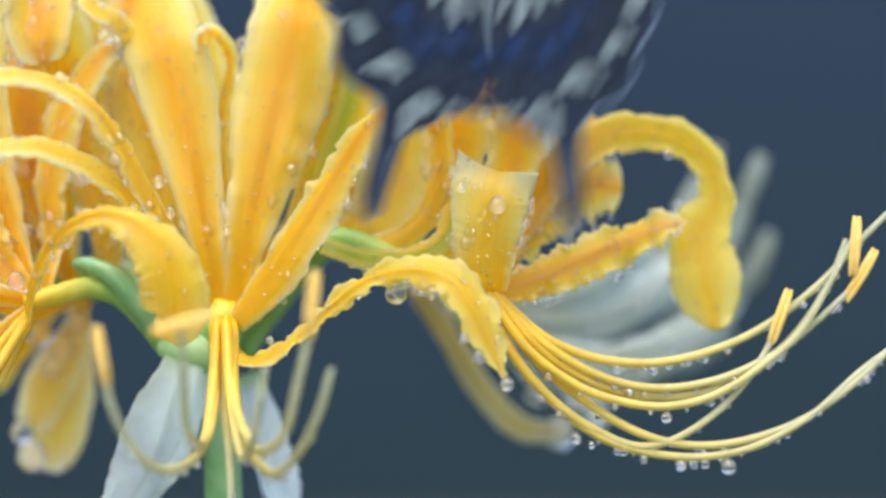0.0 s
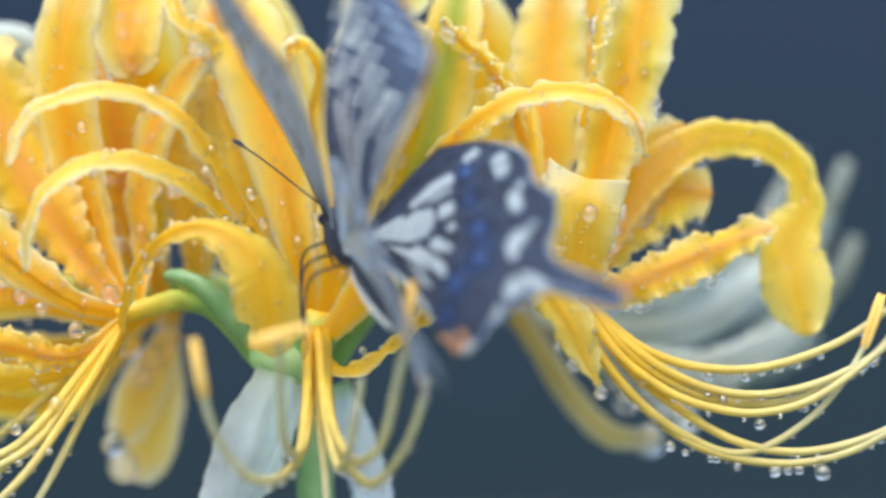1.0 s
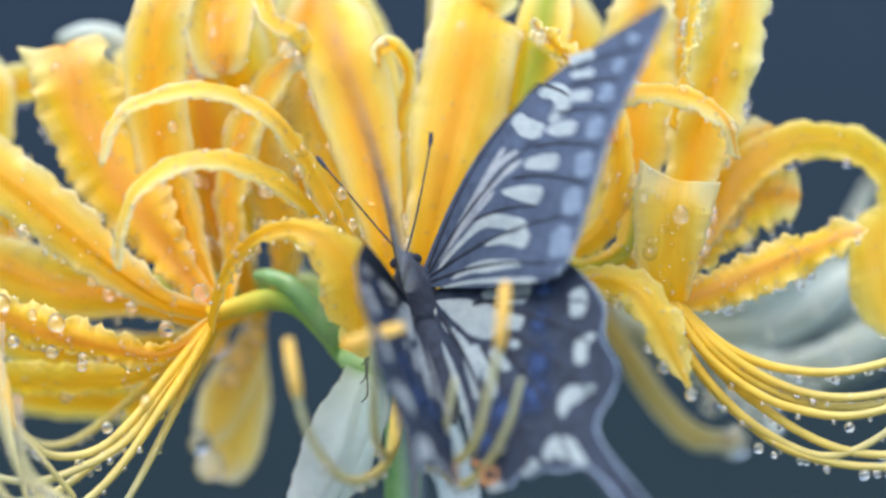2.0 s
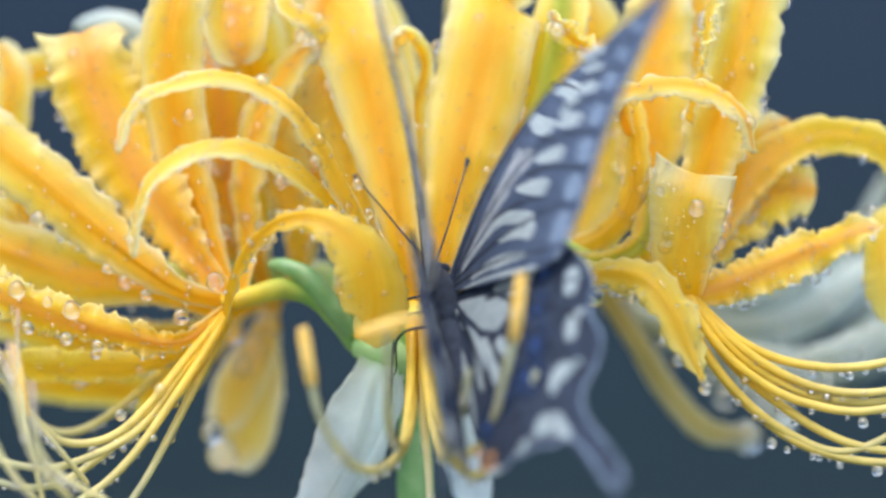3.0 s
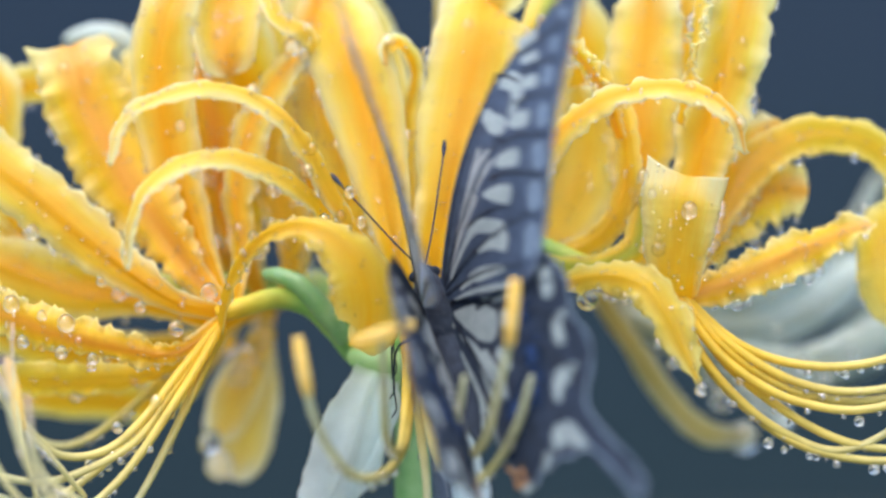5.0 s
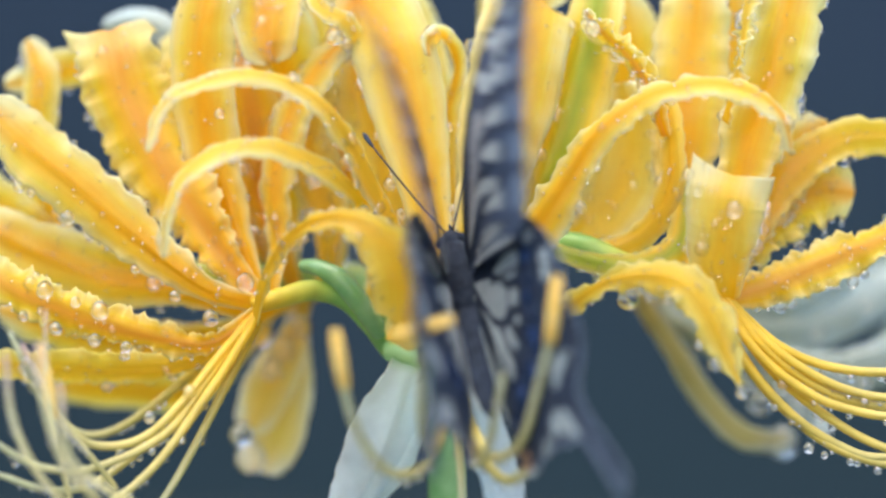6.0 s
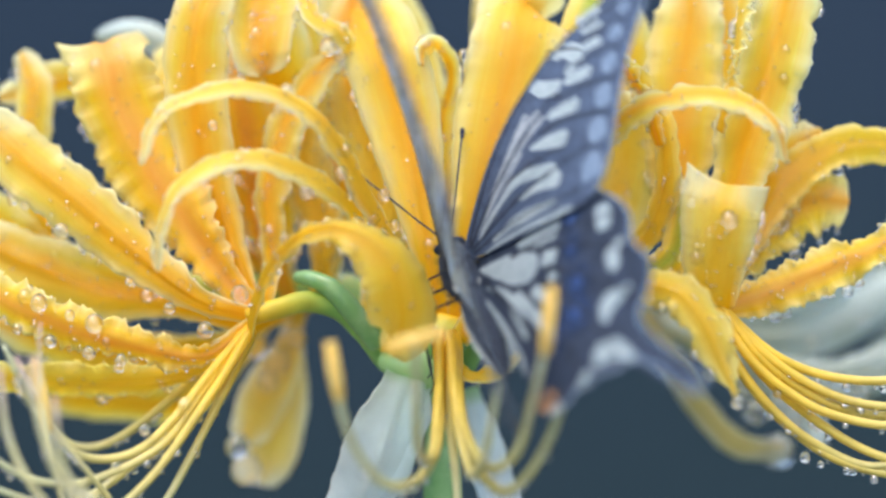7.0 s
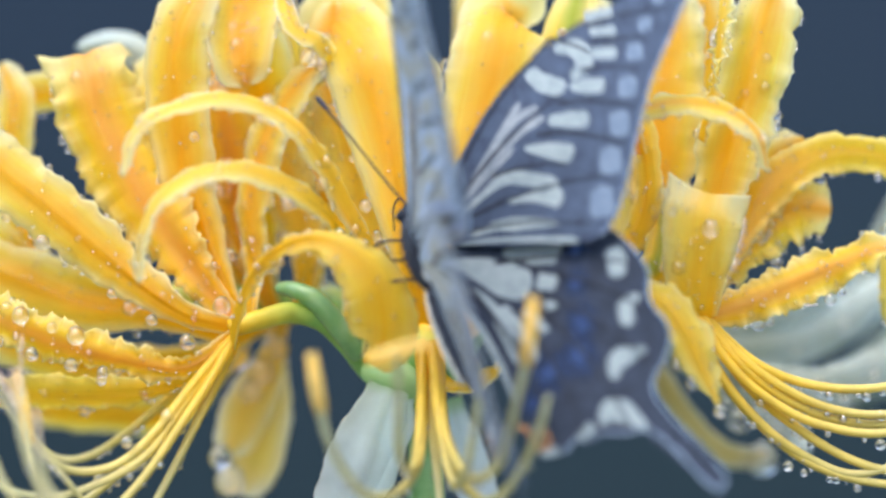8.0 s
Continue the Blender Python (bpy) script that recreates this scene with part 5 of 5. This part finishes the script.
def motions():
    # seconds, place (mm), turn (degrees); then the lift of the right fore, right hind, left fore and left hind wing, and the sweep of the fore wings, the right and the left hind wing
    body = [
        (0.00, 32.0, -21.0, 48.1, 100.9, 4.1, 0.4),
        (0.02, 33.9, -21.0, 53.0, 100.6, -1.5, 3.1),
        (0.10, 39.8, -21.0, 57.2, 98.6, -8.1, -1.3),
        (0.18, 46.5, -21.0, 104.4, 102.3, -15.9, -1.7),
        (0.35, 15.7, -13.0, 86.7, 47.6, -15.5, 3.3),
        (0.50, 15.7, -13.0, 42.7, 47.6, -15.5, 3.3),
        (0.60, 3.0, -13.5, 5.9, 58.1, -18.2, 4.7),
        (0.80, 1.8, -14.4, 2.8, 45.1, -17.5, 0.7),
        (1.00, 1.4, -17.4, 1.0, 31.2, -13.4, 14.8),
        (1.20, -0.5, -11.1, -4.7, 42.8, -27.8, -4.1),
        (1.50, -1.4, -12.0, -6.0, 43.9, -24.0, -3.0),
        (1.70, -1.3, -11.4, -6.9, 50.3, -13.7, 3.1),
        (2.80, -4.1, -10.2, -4.8, 50.3, -10.6, 10.7),
        (3.00, -0.6, -12.1, -8.2, 40.4, -10.3, 3.5),
        (3.50, -2.0, -12.3, -7.3, 43.1, -14.8, 4.2),
        (4.00, -2.5, -11.7, -10.1, 49.5, -6.1, 14.2),
        (4.20, -2.4, -13.1, -8.9, 45.5, -16.6, 5.2),
        (5.30, -0.1, -10.7, -8.4, 54.2, -15.1, 1.3),
        (5.50, -0.8, -11.1, -4.9, 53.2, -14.0, -3.5),
        (5.90, 1.1, -11.2, -8.1, 34.2, -2.7, -2.7),
        (6.00, -2.5, -10.1, -5.3, 58.4, -16.0, -4.4),
        (6.10, -1.8, -11.3, -7.8, 51.1, -14.2, -6.9),
        (6.30, -3.2, -13.0, -8.9, 39.9, -19.6, -0.7),
        (6.50, -1.3, -12.3, -0.8, 54.9, -13.9, 10.4),
        (6.70, -2.7, -13.3, -0.1, 61.3, -16.8, 14.2),
        (7.00, -1.5, -10.9, -2.9, 38.5, -21.9, 2.4),
        (7.30, -2.0, -13.4, -0.8, 60.5, -15.7, -5.5),
        (7.50, -1.0, -12.7, -3.7, 41.0, -14.3, -3.0),
        (7.70, -1.9, -13.0, 1.5, 69.6, -15.9, -3.0),
        (8.00, -3.7, -14.9, 0.8, 57.5, -11.1, 17.6),
    ]
    beats = [
        (0.00, 12, 5, 12, 3, 0, -12, -13),
        (0.02, 30, 17, 40, 32, 0, -12, -13),
        (0.06, 36, 28, 48, 40, 0, -12, -13),
        (0.10, 14, 16, 14, 5, 0, -12, -13),
        (0.18, 14, 8, 14, 8, 0, -12, -13),
        (0.25, 7, 8, 24, 25, 0, -10, -8),
        (0.35, 17, 14, 55, 55, 0, -6, 0),
        (0.40, 25, 17, 61, 57, 0, -6, 0),
        (0.45, 9, 12, 49, 53, 0, -6, 0),
        (0.50, 17, 14, 55, 55, 0, -6, 0),
        (0.55, 53, 25, 87, 78, 5, -5, 0),
        (0.60, 65, 29, 100, 93, 10, -3, 0),
        (0.65, 50, 25, 81, 85, 10, -5, 1),
        (0.70, 67, 31, 87, 85, 9, -6, 1),
        (0.75, 84, 37, 93, 86, 9, -7, 2),
        (0.80, 69, 34, 74, 77, 9, -9, 2),
        (0.85, 50, 30, 67, 76, 14, -7, -1),
        (0.90, 63, 34, 84, 82, 20, -5, -4),
        (0.95, 78, 40, 98, 88, 25, -3, -7),
        (1.00, 58, 40, 81, 82, 31, -1, -14),
        (1.05, 33, 28, 74, 79, 23, -1, -8),
        (1.10, 42, 30, 91, 86, 17, -1, -5),
        (1.15, 48, 32, 102, 90, 9, -2, -3),
        (1.20, 27, 25, 88, 84, 3, -2, 0),
        (1.25, 16, 22, 82, 81, 3, -2, 1),
        (1.30, 30, 24, 94, 85, 2, -3, 2),
        (1.35, 42, 27, 105, 89, 3, -2, 2),
        (1.40, 33, 24, 100, 87, 2, -2, 3),
        (1.45, 26, 20, 95, 84, 2, -2, 4),
        (1.50, 37, 22, 105, 88, 2, -3, 5),
        (1.55, 51, 29, 111, 90, 0, -3, 3),
        (1.60, 45, 30, 103, 84, -1, -3, 2),
        (1.65, 40, 32, 94, 80, -2, -3, -1),
        (1.70, 52, 39, 100, 82, -4, -4, -2),
        (1.75, 60, 40, 105, 81, -4, -4, -2),
        (1.80, 48, 36, 95, 77, -4, -4, -2),
        (1.85, 38, 32, 85, 72, -5, -4, -2),
        (1.90, 44, 32, 90, 72, -5, -6, -2),
        (1.95, 52, 34, 94, 72, -6, -6, -3),
        (2.00, 40, 30, 85, 68, -6, -6, -3),
        (2.05, 37, 33, 79, 68, -6, -6, -3),
        (2.10, 51, 42, 89, 72, -6, -7, -3),
        (2.15, 66, 51, 98, 78, -6, -7, -3),
        (2.20, 62, 53, 93, 78, -7, -7, -4),
        (2.25, 49, 46, 82, 71, -7, -7, -4),
        (2.30, 53, 45, 85, 70, -7, -7, -4),
        (2.35, 58, 43, 89, 70, -7, -7, -4),
        (2.40, 44, 36, 77, 63, -7, -9, -4),
        (2.45, 41, 39, 72, 62, -8, -9, -4),
        (2.50, 56, 48, 80, 67, -8, -9, -5),
        (2.55, 70, 56, 89, 70, -8, -9, -5),
        (2.60, 67, 60, 82, 69, -8, -10, -5),
        (2.65, 54, 55, 73, 65, -8, -10, -5),
        (2.70, 61, 54, 78, 66, -8, -10, -5),
        (2.75, 66, 55, 83, 66, -10, -10, -6),
        (2.80, 55, 50, 73, 62, -10, -11, -6),
        (2.85, 43, 44, 71, 65, -9, -10, -7),
        (2.90, 51, 45, 82, 72, -8, -9, -7),
        (2.95, 57, 46, 94, 80, -7, -9, -8),
        (3.00, 47, 41, 91, 83, -8, -8, -9),
        (3.05, 37, 37, 86, 82, -7, -8, -9),
        (3.10, 46, 40, 94, 86, -6, -7, -9),
        (3.15, 55, 42, 105, 91, -6, -7, -9),
        (3.20, 45, 39, 98, 89, -5, -7, -9),
        (3.25, 33, 35, 91, 86, -5, -7, -9),
        (3.30, 44, 38, 101, 91, -4, -7, -9),
        (3.35, 57, 41, 112, 96, -3, -7, -9),
        (3.40, 45, 38, 104, 93, -3, -7, -9),
        (3.45, 36, 38, 96, 91, -3, -7, -9),
        (3.50, 49, 45, 107, 96, -3, -7, -9),
        (3.55, 63, 49, 115, 98, -2, -7, -8),
        (3.60, 51, 47, 103, 92, -2, -6, -7),
        (3.65, 41, 42, 90, 87, 0, -4, -6),
        (3.70, 54, 48, 98, 89, 0, -4, -5),
        (3.75, 70, 54, 105, 90, 0, -3, -4),
        (3.80, 61, 53, 93, 84, 1, -2, -3),
        (3.85, 52, 53, 81, 79, 1, -2, -2),
        (3.90, 67, 59, 89, 80, 2, -1, -1),
        (3.95, 83, 65, 100, 82, 2, 0, 1),
        (4.00, 74, 65, 90, 77, 2, 0, 1),
        (4.05, 60, 59, 82, 75, 2, 0, 0),
        (4.10, 70, 59, 92, 80, 2, 0, -2),
        (4.15, 78, 59, 104, 87, 2, 1, -3),
        (4.20, 65, 53, 99, 85, 2, 1, -3),
        (4.25, 58, 54, 92, 83, 2, 1, -3),
        (4.30, 70, 59, 100, 86, 0, 1, -3),
        (4.35, 82, 65, 109, 90, 0, 1, -3),
        (4.40, 75, 65, 102, 88, 0, 1, -3),
        (4.45, 59, 57, 90, 82, 0, 1, -3),
        (4.50, 63, 54, 96, 82, -1, 0, -3),
        (4.55, 67, 52, 100, 82, -1, 0, -2),
        (4.60, 52, 44, 90, 77, -1, 0, -2),
        (4.65, 47, 46, 85, 77, -2, 0, -2),
        (4.70, 61, 54, 97, 82, -3, 0, -2),
        (4.75, 75, 62, 107, 88, -3, 0, -2),
        (4.80, 70, 64, 103, 89, -3, 0, -2),
        (4.85, 58, 59, 92, 83, -3, 0, -2),
        (4.90, 64, 59, 97, 83, -4, 0, -2),
        (4.95, 69, 58, 103, 83, -5, -1, -2),
        (5.00, 56, 53, 92, 79, -5, -1, -2),
        (5.05, 53, 50, 90, 76, -6, -1, -1),
        (5.10, 55, 52, 90, 77, -6, -1, 0),
        (5.15, 64, 56, 99, 80, -6, -1, 0),
        (5.20, 57, 55, 92, 78, -6, -1, 0),
        (5.25, 49, 55, 86, 76, -7, -1, 0),
        (5.30, 60, 59, 93, 79, -8, -1, 0),
        (5.35, 67, 58, 101, 84, -7, -1, 1),
        (5.40, 55, 50, 95, 85, -7, -2, 2),
        (5.45, 44, 43, 89, 84, -6, -2, 3),
        (5.50, 52, 41, 98, 90, -6, -2, 4),
        (5.55, 61, 44, 106, 94, -4, -2, 3),
        (5.60, 51, 41, 98, 91, -3, -1, 2),
        (5.65, 40, 37, 90, 89, -2, -1, 0),
        (5.70, 51, 40, 99, 93, -1, -1, 0),
        (5.75, 62, 43, 108, 97, 1, -1, -1),
        (5.80, 50, 40, 99, 94, 2, -1, -2),
        (5.85, 38, 36, 90, 92, 4, -1, -4),
        (5.90, 50, 40, 100, 96, 5, -1, -4),
        (5.95, 71, 53, 109, 96, 5, 0, 2),
        (6.00, 64, 57, 94, 86, 5, 0, 8),
        (6.05, 41, 45, 83, 82, 2, 2, 4),
        (6.10, 44, 41, 92, 87, 0, 4, 0),
        (6.15, 57, 48, 97, 89, 0, 2, 0),
        (6.20, 52, 50, 88, 86, -1, -1, 1),
        (6.25, 49, 52, 80, 84, -1, -3, 1),
        (6.30, 61, 59, 84, 86, -1, -5, 2),
        (6.35, 58, 52, 81, 79, -1, -5, 1),
        (6.40, 45, 41, 70, 69, -2, -6, 1),
        (6.45, 33, 31, 60, 59, -2, -7, 1),
        (6.50, 29, 24, 56, 52, -3, -7, 0),
        (6.55, 32, 28, 69, 63, -2, -5, 0),
        (6.60, 29, 29, 75, 71, -1, -3, 0),
        (6.65, 24, 31, 81, 79, 0, -1, 0),
        (6.70, 29, 35, 94, 90, 1, 1, 0),
        (6.75, 36, 37, 100, 93, 1, 1, -1),
        (6.80, 30, 34, 95, 91, 0, -1, -3),
        (6.85, 24, 31, 90, 90, 0, -1, -4),
        (6.90, 32, 32, 96, 92, 0, -1, -6),
        (6.95, 41, 35, 104, 96, -1, -3, -6),
        (7.00, 33, 31, 97, 93, -1, -3, -8),
        (7.05, 27, 30, 91, 90, -1, -2, -7),
        (7.10, 37, 35, 98, 93, -1, 0, -6),
        (7.15, 48, 39, 105, 96, 0, 1, -5),
        (7.20, 41, 39, 100, 94, 0, 3, -5),
        (7.25, 34, 38, 94, 91, 0, 5, -4),
        (7.30, 44, 42, 101, 93, 0, 6, -3),
        (7.35, 56, 46, 109, 95, 0, 6, -2),
        (7.40, 52, 44, 104, 92, -1, 4, 0),
        (7.45, 44, 42, 97, 88, -1, 3, 2),
        (7.50, 58, 46, 107, 90, -2, 3, 3),
        (7.55, 66, 48, 112, 93, -1, 3, 2),
        (7.60, 52, 43, 99, 90, -2, 4, 1),
        (7.65, 42, 38, 89, 87, -2, 5, 0),
        (7.70, 47, 40, 91, 89, -2, 5, 0),
        (7.75, 51, 39, 96, 88, -2, 5, -1),
        (7.80, 43, 35, 90, 84, -2, 3, 0),
        (7.85, 35, 32, 86, 81, -1, 2, -1),
        (7.90, 38, 31, 90, 83, -1, 2, 0),
        (7.95, 41, 31, 94, 83, 0, 1, -1),
        (8.00, 34, 27, 90, 81, 0, 0, 0),
    ]
    walk(butterfly, [(t, pose(x * MM, y * MM, z * MM, a, b, c)) for t, x, y, z, a, b, c in body])
    walk(wings["fr"], [(t, fold(1, FORE_HINGE, fr, sw)) for t, fr, hr, fl, hl, sw, hs, ls in beats])
    walk(wings["hr"], [(t, fold(1, HIND_HINGE, hr, hs)) for t, fr, hr, fl, hl, sw, hs, ls in beats])
    walk(wings["fl"], [(t, fold(-1, FORE_HINGE, fl, sw)) for t, fr, hr, fl, hl, sw, hs, ls in beats])
    walk(wings["hl"], [(t, fold(-1, HIND_HINGE, hl, ls)) for t, fr, hr, fl, hl, sw, hs, ls in beats])


motions()
